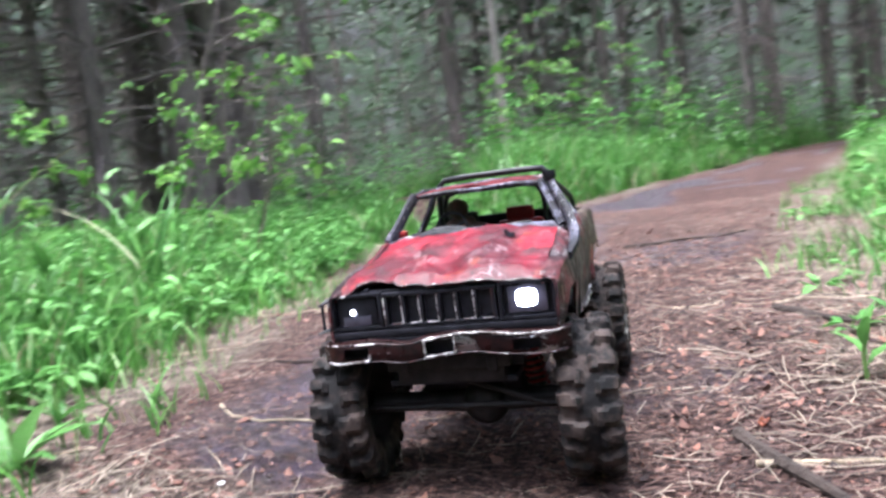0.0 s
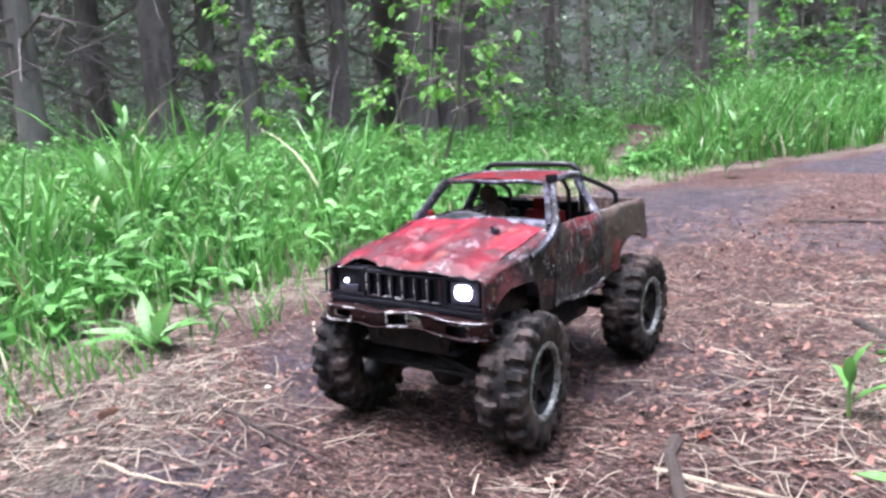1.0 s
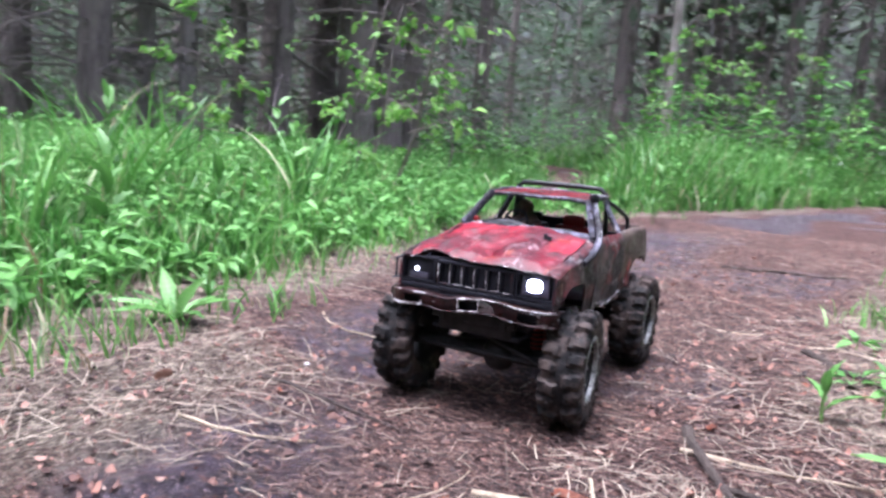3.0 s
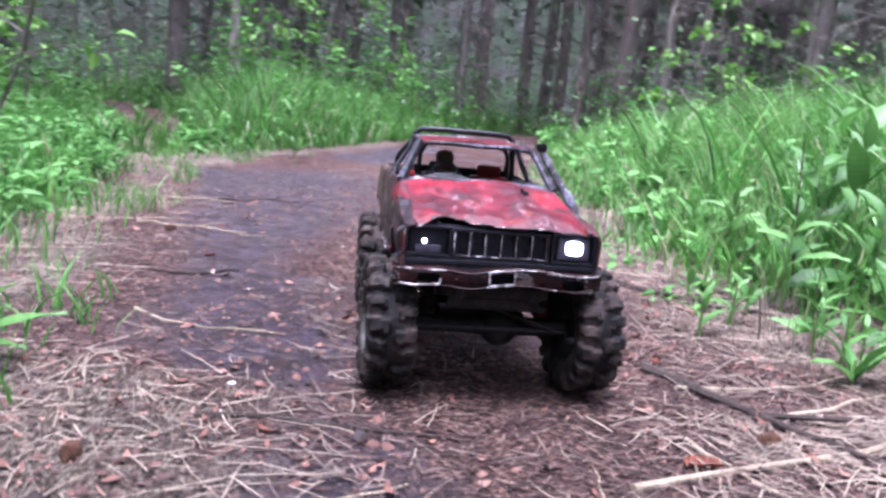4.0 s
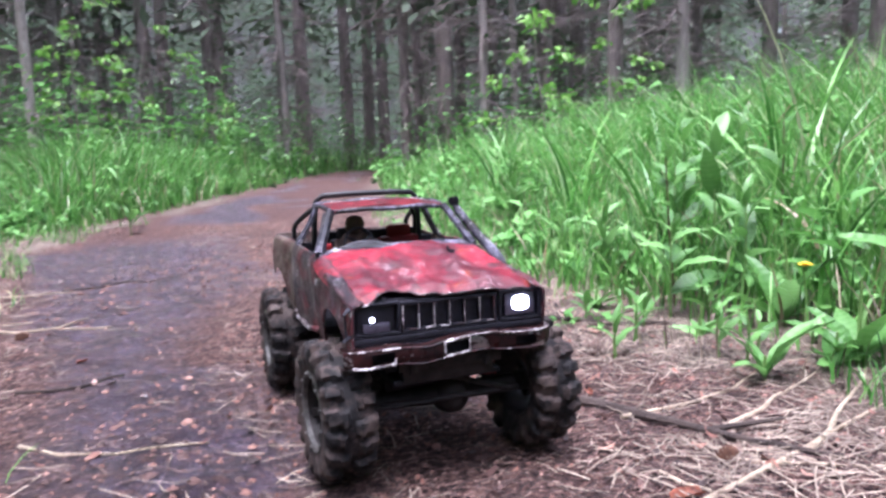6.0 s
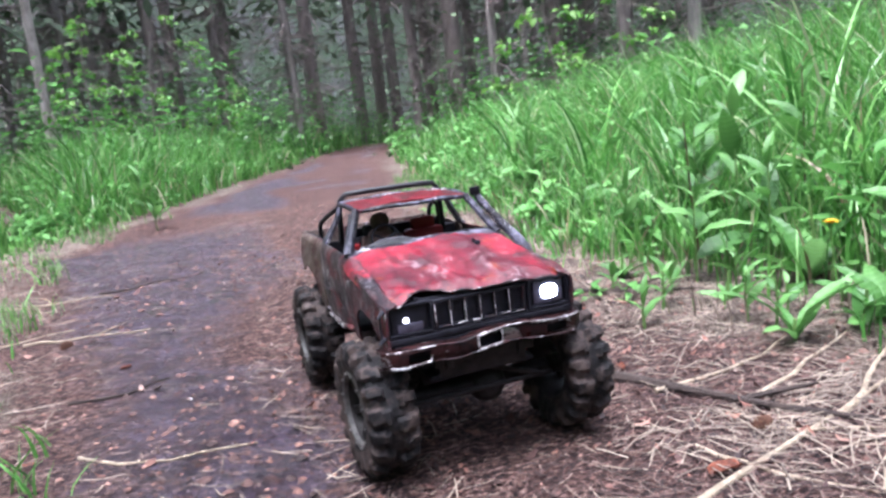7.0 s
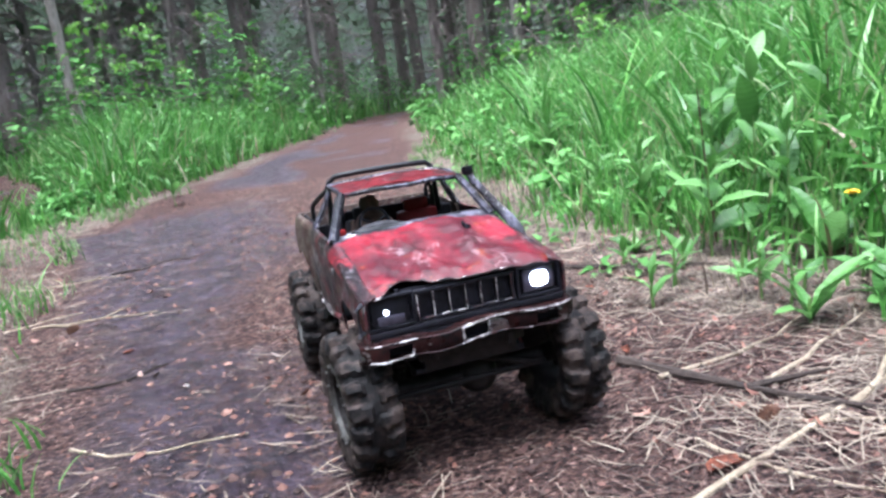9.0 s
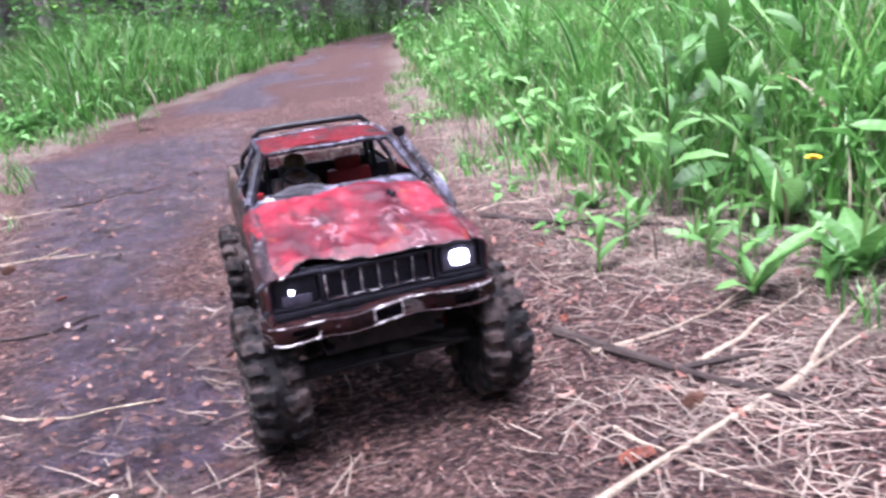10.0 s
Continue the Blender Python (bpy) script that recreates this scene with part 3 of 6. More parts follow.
    for side in (-1, 1):
        piece("front_fender", flank(side, -0.53, 0.80, [(-0.6, 1.20), (0.8, 1.13)], top_front, 4 + side, 30), "fender_paint", label="rusty black and dull red front fender")
        piece("door", flank(side, 0.815, 2.10, [(0.8, 1.13), (2.1, 1.12)], [(0.8, 1.945), (2.1, 1.97)], 7 + side, 22, 0.04), "side_paint", label="scratched black and brown door")
        piece("bed_side", flank(side, 2.125, 3.52, [(2.1, 1.14), (2.5, 1.18), (3.3, 1.42), (3.55, 1.44)], [(2.1, 1.97), (3.5, 1.955)], 9 + side, 32, 0.05, 0.028), "bed_paint", label="muddy brown pickup bed side with a red patch")
        bm = bmesh.new()
        tube(bm, [(side * 0.90, 0.80, 1.20), (side * 0.90, 1.4, 1.115), (side * 0.90, 2.1, 1.10)], 0.035, 6)
        piece("sill", bm, "side_paint")
        bm = bmesh.new()
        torn = [(side * (0.925 + 0.012 * math.sin(k * 2.1)), 1.25 + 0.095 * k, 1.115 + 0.014 * math.sin(k * 1.7) + 0.05 * max(0.0, k - 6) / 3) for k in range(10)]
        tube(bm, torn, [0.012 + 0.006 * math.sin(k * 2.9) for k in range(10)], 5)
        piece("sill_edge", bm, "bright_edge", label="bare torn lower edge of the cab side")

        # windscreen post, door post
        bm = bmesh.new()
        tube(bm, [(side * 0.855, 0.90, 1.95), (side * 0.80, 1.0, 2.06), (side * 0.72, 1.13, 2.23), (side * 0.645, 1.25, 2.37)], [0.062, 0.056, 0.053, 0.055], 8, 0.8)
        piece("windscreen_post", bm, "pillar_paint", label="grey-blue scuffed windscreen post")

        def post(u, v, side=side):
            t = v
            y = 1.93 - 0.02 * t + (0.20 - 0.06 * t) * u
            q = Vector((side * (0.895 - 0.235 * t - 0.02 * math.sin(t * 3)), y, 1.955 + 0.43 * t))
            return q + crumple(q, 0.015, 6.0), Vector((side, 0, 0.4))

        piece("door_post", sheet(4, 10, post, 0.03), "pillar_paint", label="wide dark cab rear post")
        bm = bmesh.new()
        tube(bm, [(side * 0.645, 1.25, 2.365), (side * 0.655, 1.6, 2.40), (side * 0.655, 2.03, 2.395)], 0.03, 6)
        piece("roof_rail", bm, "pillar_paint")
        bm = bmesh.new()
        tube(bm, [(side * 0.865, 1.06, 1.96), (side * 0.78, 1.17, 2.15), (side * 0.70, 1.30, 2.34)], 0.017, 6)
        piece("vent_bar", bm, "black_plastic")

        # inner arch and bed walls
        bm = bmesh.new()
        block(bm, (side * 0.60 - 0.02, -0.46, 1.14), (side * 0.60 + 0.02, 0.78, 1.72), 0.01)
        piece("inner_arch", bm, "black_plastic")
        bm = bmesh.new()
        block(bm, (side * 0.80 - 0.015, 2.15, 1.50), (side * 0.80 + 0.015, 3.45, 1.93), 0.01)
        piece("bed_lining", bm, "black_plastic")

    # the driver's fender still has its red top
    def fender_top(u, v):
        y = -0.47 + 1.27 * v
        x = -0.945 + 0.13 * u
        z = lerp(y, top_front) + 0.012 - 0.10 * (1 - u) ** 2.5 - 0.05 * max(0.0, 1 - v * 10)
        q = Vector((x, y, z))
        return q + crumple(q, 0.03, 17.0), Vector((-0.5, 0, 1))

    piece("fender_top", sheet(8, 30, fender_top, 0.015), "red_paint", label="dented red top of the fender")

    # the red patch ahead of the rear wheel
    def patch(u, v):
        y = 2.34 + 0.22 * u + 0.10 * v
        q = Vector((0.945 + 0.012 * math.sin(u * 3) - 0.05 * max(0.0, v - 0.85), y, 1.22 + 0.42 * v))
        return q + crumple(q, 0.02, 2.0), Vector((1, 0, 0))

    piece("red_flare", sheet(5, 10, patch, 0.02), "red_paint", label="bare red strip before the rear arch")

    # roof
    def roof(u, v):
        x, y = -0.645 + 1.29 * u, 1.23 + 0.81 * v
        z = 2.375 + 0.035 * v + 0.035 * (1 - (x / 0.645) ** 2) - 0.02 * max(0.0, v - 0.85) * 6
        z += 0.018 * wob((x, 0, 0), 5.0, 8) * (1 - v)
        q = Vector((x, y, z))
        return q + crumple(q, 0.022, 11.0), Vector((0, 0, 1))

    piece("roof", sheet(26, 16, roof, 0.025), "roof_paint", label="rusty red roof panel")
    bm = bmesh.new()
    tube(bm, [(-0.64, 1.25, 2.355), (-0.3, 1.215, 2.375), (0.05, 1.21, 2.365), (0.35, 1.215, 2.38), (0.64, 1.25, 2.355)], 0.026, 6)
    piece("windscreen_header", bm, "pillar_paint")
    bm = bmesh.new()
    tube(bm, [(-0.64, 2.04, 2.40), (0, 2.05, 2.425), (0.64, 2.04, 2.40)], 0.028, 6)
    piece("roof_rear_rail", bm, "pillar_paint")

    # pickup bed
    bm = bmesh.new()
    block(bm, (-0.80, 2.14, 1.48), (0.80, 3.48, 1.53), 0.01)
    for k in range(6):
        block(bm, (-0.66 + k * 0.25, 2.2, 1.53), (-0.58 + k * 0.25, 3.44, 1.55), 0.006)
    piece("bed_floor", bm, "black_plastic")
    bm = bmesh.new()
    block(bm, (-0.82, 2.125, 1.30), (0.82, 2.165, 1.95), 0.012)
    # black strip added above the wall to darken the view through the cab
    block(bm, (-0.60, 2.13, 1.94), (0.60, 2.16, 2.06), 0.012)
    piece("bed_front_wall", bm, "black_plastic")
    bm = bmesh.new()
    block(bm, (-0.90, 3.46, 1.45), (0.90, 3.52, 1.955), 0.02)
    block(bm, (-0.6, 3.515, 1.6), (0.6, 3.535, 1.8), 0.01)
    piece("tailgate", bm, "bed_paint", label="brown scuffed tailgate")

    # roll bar
    bm = bmesh.new()
    hoop = [(-0.66, 2.13, 1.9), (-0.64, 2.12, 2.30), (-0.62, 2.10, 2.43), (-0.55, 2.08, 2.495), (-0.3, 2.07, 2.505), (0.3, 2.07, 2.505), (0.55, 2.08, 2.495), (0.62, 2.10, 2.43), (0.64, 2.12, 2.30), (0.66, 2.13, 1.9)]
    tube(bm, hoop, 0.034, 10)
    bar = piece("roll_bar", bm, "tube_black", label="black tubular roll bar behind the roof")
    for side in (-1, 1):
        bm = bmesh.new()
        tube(bm, [(side * 0.63, 2.12, 2.36), (side * 0.70, 2.50, 2.235), (side * 0.745, 2.84, 2.12), (side * 0.755, 2.91, 2.06), (side * 0.755, 2.93, 1.95), (side * 0.755, 2.93, 1.54)], 0.030, 8)
        piece("brace", bm, "tube_black", bar)

    # snorkel along the screen post
    bm = bmesh.new()
    tube(bm, [(0.93, 0.30, 1.74), (0.965, 0.45, 1.80), (0.97, 0.66, 1.89), (0.935, 0.84, 1.99), (0.86, 0.98, 2.14), (0.775, 1.11, 2.30), (0.745, 1.16, 2.38)], [0.045, 0.055, 0.056, 0.052, 0.046, 0.042, 0.040], 10, 0.8)
    snorkel = piece("snorkel", bm, "pillar_paint", label="grey scuffed snorkel up the windscreen post")
    bm = bmesh.new()
    tube(bm, [(0.745, 1.16, 2.37), (0.74, 1.165, 2.40), (0.735, 1.17, 2.46)], [0.05, 0.066, 0.062], 10)
    piece("snorkel_cap", bm, "black_plastic", snorkel)

    # grille and lamps
    bm = bmesh.new()
    block(bm, (-0.90, -0.44, 1.28), (0.90, -0.40, 1.70), 0.01)
    piece("front_panel", bm, "black_plastic")
    bm = bmesh.new()
    block(bm, (-0.46, -0.50, 1.645), (0.46, -0.43, 1.68), 0.010)
    block(bm, (-0.46, -0.50, 1.40), (0.46, -0.43, 1.43), 0.010)
    grille = piece("grille", bm, "black_plastic", label="black grille with worn bright edges")
    for k in range(7):
        x = -0.435 + k * 0.145
        bm = bmesh.new()
        block(bm, (x - 0.014, -0.495, 1.42), (x + 0.014, -0.435, 1.66), 0.007)
        piece("grille_bar", bm, "black_plastic", grille)
        bm = bmesh.new()
        tube(bm, [(x - 0.012, -0.498, 1.652), (x - 0.014 + 0.004 * math.sin(k * 3), -0.500, 1.54), (x - 0.010, -0.498, 1.43)], 0.0055, 5)
        piece("grille_bar_edge", bm, "bright_edge" if 1 <= k <= 5 else "bare_edge", grille, "pale worn edge of a grille bar")
        if k < 6:
            bm = bmesh.new()
            tube(bm, [(x + 0.05, -0.502, 1.432), (x + 0.12, -0.503, 1.434 + 0.006 * math.sin(k * 2))], 0.007, 5)
            piece("grille_lower_edge", bm, "bright_edge" if k >= 1 else "bare_edge", grille, "pale worn lower edge of the grille")
    bm = bmesh.new()
    block(bm, (-0.92, -0.52, 1.335), (0.92, -0.42, 1.395), 0.016)
    piece("valance", bm, "black_plastic")
    for side in (-1, 1):
        bm = bmesh.new()
        cx = side * 0.685
        for lo, hi in (((-0.215, -0.51, 1.405), (0.215, -0.43, 1.43)), ((-0.215, -0.51, 1.665), (0.215, -0.43, 1.69)), ((-0.215, -0.51, 1.42), (-0.19, -0.43, 1.675)), ((0.19, -0.51, 1.42), (0.215, -0.43, 1.675))):
            block(bm, (lo[0] + cx, lo[1], lo[2]), (hi[0] + cx, hi[1], hi[2]), 0.008)
        bezel = piece("headlight_bezel", bm, "black_plastic")
        bm = bmesh.new()
        if side > 0:
            block(bm, (cx - 0.155, -0.490, 1.44), (cx + 0.155, -0.45, 1.66), 0.03)
            piece("headlight_glass", bm, "smoked_lens", bezel, "bluish square headlight glass")
            bm = bmesh.new()
            block(bm, (cx - 0.082, -0.512, 1.498), (cx + 0.078, -0.47, 1.626), 0.05)
            piece("headlight", bm, "lit_lamp", bezel, "headlight shining white")
        else:
            block(bm, (cx - 0.17, -0.475, 1.43), (cx + 0.17, -0.44, 1.665), 0.02)
            piece("headlight", bm, "black_plastic", bezel, "broken dark headlight")
            bm = bmesh.new()
            block(bm, (cx - 0.12, -0.50, 1.43), (cx + 0.12, -0.46, 1.515), 0.015, Matrix.Translation((0, 0, 0)))
            piece("reflector", bm, "smoked_lens", bezel, "hanging piece of smoky lens")
            bm = bmesh.new()
            bmesh.ops.create_uvsphere(bm, u_segments=12, v_segments=8, radius=0.023, matrix=Matrix.Translation((-0.72, -0.485, 1.545)))
            piece("bulb", bm, "lit_lamp", bezel, "small bare bulb shining white")
        bm = bmesh.new()
        block(bm, (side * 0.925 - 0.025, -0.46, 1.42), (side * 0.925 + 0.02, -0.38, 1.62), 0.015)
        piece("marker_lamp", bm, "orange_plastic", label="dirty orange marker lamp")

    # torn trim at the corner of the broken lamp
    bm = bmesh.new()
    tube(bm, [(-0.86, -0.44, 1.665), (-0.93, -0.50, 1.655), (-0.985, -0.545, 1.625)], [0.026, 0.022, 0.008], 6, 0.5)
    tube(bm, [(-0.88, -0.46, 1.43), (-0.95, -0.53, 1.425), (-1.00, -0.575, 1.405)], [0.024, 0.020, 0.008], 6, 0.5)
    tube(bm, [(-0.96, -0.52, 1.645), (-0.965, -0.52, 1.53), (-0.96, -0.53, 1.425)], [0.014, 0.011, 0.014], 5)
    piece("torn_trim", bm, "black_plastic", label="bent black trim torn loose beside the broken headlight")

    # bumper, bent, with three openings
    prof = [(-0.46, 1.335), (-0.58, 1.335), (-0.615, 1.325), (-0.63, 1.295), (-0.632, 1.25), (-0.63, 1.205), (-0.615, 1.175), (-0.58, 1.165), (-0.48, 1.165)]
    nx = 46
    bm = bmesh.new()
    grid = []
    for i in range(nx + 1):
        x = -0.99 + 1.98 * i / nx
        back = 1.6 * max(0.0, abs(x) - 0.80) ** 1.6
        sag = -0.05 * max(0.0, -x - 0.35) + 0.03 * math.exp(-((x - 0.2) / 0.25) ** 2) - 0.035 * math.exp(-((x + 0.30) / 0.14) ** 2)
        row = []
        for y, z in prof:
            q = Vector((x, y + back + 0.03 * math.exp(-((x + 0.32) / 0.12) ** 2), z + sag))
            row.append(bm.verts.new(q + crumple(q, 0.018, 14.0)))
        grid.append(row)
    for i in range(nx):
        x = -0.99 + 1.98 * (i + 0.5) / nx
        for j in range(len(prof) - 1):
            if j in (3, 4) and (abs(x - 0.0) < 0.11 or 0.54 < abs(x) < 0.79):
                continue
            bm.faces.new((grid[i][j], grid[i + 1][j], grid[i + 1][j + 1], grid[i][j + 1]))
    bmesh.ops.solidify(bm, geom=bm.faces[:], thickness=0.022)
    bumper = piece("front_bumper", bm, "worn_chrome", label="bent bumper of worn chrome and rust")

    def on_bumper(x, y, z):
        back = 1.6 * max(0.0, abs(x) - 0.80) ** 1.6
        sag = -0.05 * max(0.0, -x - 0.35) + 0.03 * math.exp(-((x - 0.2) / 0.25) ** 2) - 0.035 * math.exp(-((x + 0.30) / 0.14) ** 2)
        q = Vector((x, y + back + 0.03 * math.exp(-((x + 0.32) / 0.12) ** 2), z + sag))
        return q + crumple(q, 0.018, 14.0)

    for y, z in ((-0.622, 1.322), (-0.622, 1.178)):
        bm = bmesh.new()
        tube(bm, [on_bumper(-0.95 + 1.90 * k / 24, y, z) for k in range(25)], [0.0065 + 0.003 * math.sin(k * 1.9) for k in range(25)], 5)
        piece("bumper_edge", bm, "bare_edge", bumper, "bright worn edge of the bumper")
    for loop, thick, closed in (([(-0.12, 1.315), (0.12, 1.315), (0.12, 1.19), (-0.12, 1.19)], 0.011, True), ([(-0.93, 1.19), (-0.80, 1.18), (-0.56, 1.185), (-0.55, 1.24)], 0.010, False), ([(0.12, 1.325), (0.40, 1.335), (0.70, 1.33), (0.95, 1.33)], 0.009, False)):
        ends = loop + loop[:1] if closed else loop
        pts = [on_bumper(a[0] + (b[0] - a[0]) * k / 6, -0.634, a[1] + (b[1] - a[1]) * k / 6) for a, b in zip(ends, ends[1:]) for k in range(7)]
        bm = bmesh.new()
        tube(bm, pts, [thick * (1 + 0.35 * math.sin(k * 1.7)) for k in range(len(pts))], 6)
        piece("bumper_trim", bm, "bright_edge", bumper, "bright bare metal along the bumper")
    bm = bmesh.new()
    block(bm, (-0.86, -0.52, 1.18), (0.86, -0.46, 1.33), 0.01)
    piece("bumper_beam", bm, "black_plastic")

    # cab inside
    bm = bmesh.new()
    block(bm, (-0.86, 0.82, 1.15), (0.86, 2.11, 1.22), 0.01)
    piece("cab_floor", bm, "black_plastic")

    def dash(u, v):
        x = -0.82 + 1.64 * u
        prof = [(1.0, 1.985), (1.10, 1.99), (1.20, 1.965), (1.24, 1.88), (1.24, 1.6)]
        k = v * 4
        i = min(3, int(k))
        y = prof[i][0] + (prof[i + 1][0] - prof[i][0]) * (k - i)
        z = prof[i][1] + (prof[i + 1][1] - prof[i][1]) * (k - i)
        hump = 0.05 * math.exp(-((x + 0.32) / 0.22) ** 4)
        q = Vector((x, y, z + hump * (1 if v < 0.7 else 0)))
        return q + crumple(q, 0.02, 20.0), Vector((0, 0.5, 1))

    piece("dashboard", sheet(22, 12, dash, 0.03), "seat_cloth", label="grey dusty dashboard")
    bm = bmesh.new()
    ring = [(-0.32 + 0.16 * math.cos(a), 1.33 + 0.05 * math.sin(a), 2.01 + 0.15 * math.sin(a)) for a in (2 * math.pi * k / 20 for k in range(21))]
    tube(bm, ring, 0.016, 6)
    for a in (0.4, 2.7, 4.7):
        tube(bm, [(-0.32, 1.34, 2.0), (-0.32 + 0.15 * math.cos(a), 1.33 + 0.05 * math.sin(a), 2.01 + 0.14 * math.sin(a))], 0.014, 5)
    tube(bm, [(-0.32, 1.34, 2.0), (-0.32, 1.18, 1.90)], 0.02, 6)
    piece("steering_wheel", bm, "black_plastic")
    for cx, col in ((-0.30, "seat_cloth"), (0.30, "red_plastic")):
        bm = bmesh.new()
        block(bm, (cx - 0.26, 1.45, 1.34), (cx + 0.26, 1.88, 1.52), 0.08)
        block(bm, (cx - 0.25, 1.80, 1.45), (cx + 0.25, 1.93, 2.0), 0.06, None)
        block(bm, (cx - 0.15, 1.82, 1.98), (cx + 0.15, 1.91, 2.13), 0.044, None)
        piece("seat", bm, col, label="red seat with a headrest" if cx > 0 else "dark grey seat with a headrest")
    bm = bmesh.new()
    tube(bm, [(0.02, 1.62, 1.72), (0.2, 1.58, 1.80), (0.42, 1.64, 1.76), (0.62, 1.60, 1.86)], 0.055, 8)
    tube(bm, [(0.10, 1.50, 1.66), (0.34, 1.46, 1.72), (0.70, 1.42, 1.90)], 0.028, 6)
    piece("cab_wiring", bm, "seat_cloth", label="loose grey wiring on the seat")
    bm = bmesh.new()
    for side in (-1, 1):
        tube(bm, [(side * 0.56, 1.98, 1.3), (side * 0.55, 1.98, 2.2), (side * 0.50, 1.95, 2.32), (side * 0.40, 1.93, 2.35)], 0.026, 8)
    tube(bm, [(-0.40, 1.93, 2.35), (0.40, 1.93, 2.35)], 0.026, 8)
    piece("inner_cage", bm, "tube_black")
    bm = bmesh.new()
    block(bm, (-0.84, 0.98, 1.985), (-0.70, 1.06, 2.05), 0.02)
    piece("dash_switch", bm, "red_plastic", label="small red dash switch")
    bm = bmesh.new()
    tube(bm, [(0.42, 0.52, 1.93), (0.42, 0.52, 1.965)], [0.05, 0.042], 10)
    tube(bm, [(0.42, 0.52, 1.95), (0.38, 0.50, 1.99)], 0.016, 6)
    piece("bonnet_catch", bm, "black_plastic")
    for a, b in (((-0.62, 1.0, 2.0), (-0.10, 0.93, 2.0)), ((0.02, 0.95, 2.0), (0.55, 1.0, 2.01))):
        bm = bmesh.new()
        tube(bm, [a, b], 0.013, 6)
        block(bm, (a[0] - 0.03, a[1] - 0.03, a[2] - 0.03), (a[0] + 0.03, a[1] + 0.03, a[2] + 0.01), 0.01)
        piece("wiper", bm, "black_plastic")

    # running gear
    for side in (-1, 1):
        bm = bmesh.new()
        block(bm, (side * 0.36 - 0.04, -0.50, 1.02), (side * 0.36 + 0.04, 3.35, 1.14), 0.015)
        piece("chassis_rail", bm, "chassis_metal")
        for y in (-0.005, 2.955):
            bm = bmesh.new()
            tube(bm, [(side * 0.60, y + 0.06, 0.72), (side * 0.55, y + 0.09, 0.98)], 0.062, 10)
            shock = piece("shock_absorber", bm, "chassis_metal")
            bm = bmesh.new()
            tube(bm, [(side * 0.55, y + 0.09, 0.98), (side * 0.50, y + 0.12, 1.28)], 0.036, 8)
            piece("piston_rod", bm, "chassis_metal", shock)
            coil = []
            for k in range(61):
                s, a = k / 60, k * 2 * math.pi / 10
                coil.append((side * (0.60 - 0.05 * s) + 0.085 * math.cos(a), y + 0.06 + 0.03 * s + 0.085 * math.sin(a), 0.74 + 0.30 * s))
            bm = bmesh.new()
            tube(bm, coil, 0.013, 5)
            piece("coil_spring", bm, "red_plastic" if y < 1 and side > 0 else "chassis_metal", shock, "red coil spring" if y < 1 and side > 0 else "")
        for y0, y1 in ((0.05, 1.25), (2.9, 1.7)):
            bm = bmesh.new()
            tube(bm, [(side * 0.48, y0, 0.60), (side * 0.30, y1, 1.02)], 0.035, 8)
            piece("suspension_link", bm, "chassis_metal")
    for y in (-0.005, 2.955):
        bm = bmesh.new()
        tube(bm, [(-0.84, y, 0.645), (-0.30, y, 0.645), (0.0, y, 0.645), (0.84, y, 0.645)], [0.085, 0.085, 0.10, 0.085], 12)
        bmesh.ops.create_uvsphere(bm, u_segments=16, v_segments=10, radius=0.20, matrix=Matrix.Translation((0.16, y, 0.64)))
        piece("axle", bm, "chassis_metal")
    bm = bmesh.new()
    tube(bm, [(-0.80, -0.20, 0.66), (0.80, -0.20, 0.66)], 0.030, 8)
    tube(bm, [(0.70, -0.22, 0.66), (-0.25, -0.26, 1.00)], 0.026, 8)
    piece("steering_rod", bm, "chassis_metal")
    bm = bmesh.new()
    block(bm, (-0.44, -0.42, 0.92), (0.44, -0.28, 1.20), 0.02)
    block(bm, (-0.50, -0.48, 1.04), (0.50, -0.40, 1.16), 0.02)
    piece("cross_member", bm, "chassis_metal")
    bm = bmesh.new()
    block(bm, (-0.56, -0.25, 0.98), (0.56, 0.80, 1.66), 0.03)
    piece("motor_box", bm, "black_plastic")
    # black plates under the truck, added to keep the ground below dark
    bm = bmesh.new()
    block(bm, (-0.52, -0.40, 0.90), (0.52, 0.55, 0.95), 0.015)
    block(bm, (-0.46, 0.5, 0.86), (0.46, 2.6, 0.92), 0.015)
    # lowest black block is added to stand for deep shade between the wheels
    block(bm, (-0.50, 0.35, 0.56), (0.50, 2.65, 0.87), 0.06)
    piece("skid_and_shade_blocks", bm, "black_plastic")
    bm = bmesh.new()
    block(bm, (-0.33, 0.9, 0.92), (0.33, 2.1, 1.14), 0.03)
    tube(bm, [(0.1, 0.1, 0.66), (0.05, 1.0, 1.0)], 0.03, 8)
    tube(bm, [(0.1, 2.9, 0.66), (0.05, 2.0, 1.0)], 0.03, 8)
    piece("gearbox", bm, "chassis_metal")

    # wheels
    def lathe(bm, profile, n):
        rings = [[bm.verts.new((x, r * math.cos(a), r * math.sin(a))) for x, r in profile] for a in (2 * math.pi * k / n for k in range(n))]
        for k in range(n):
            a, b = rings[k], rings[(k + 1) % n]
            for j in range(len(profile) - 1):
                bm.faces.new((a[j], b[j], b[j + 1], a[j + 1]))
        return bm

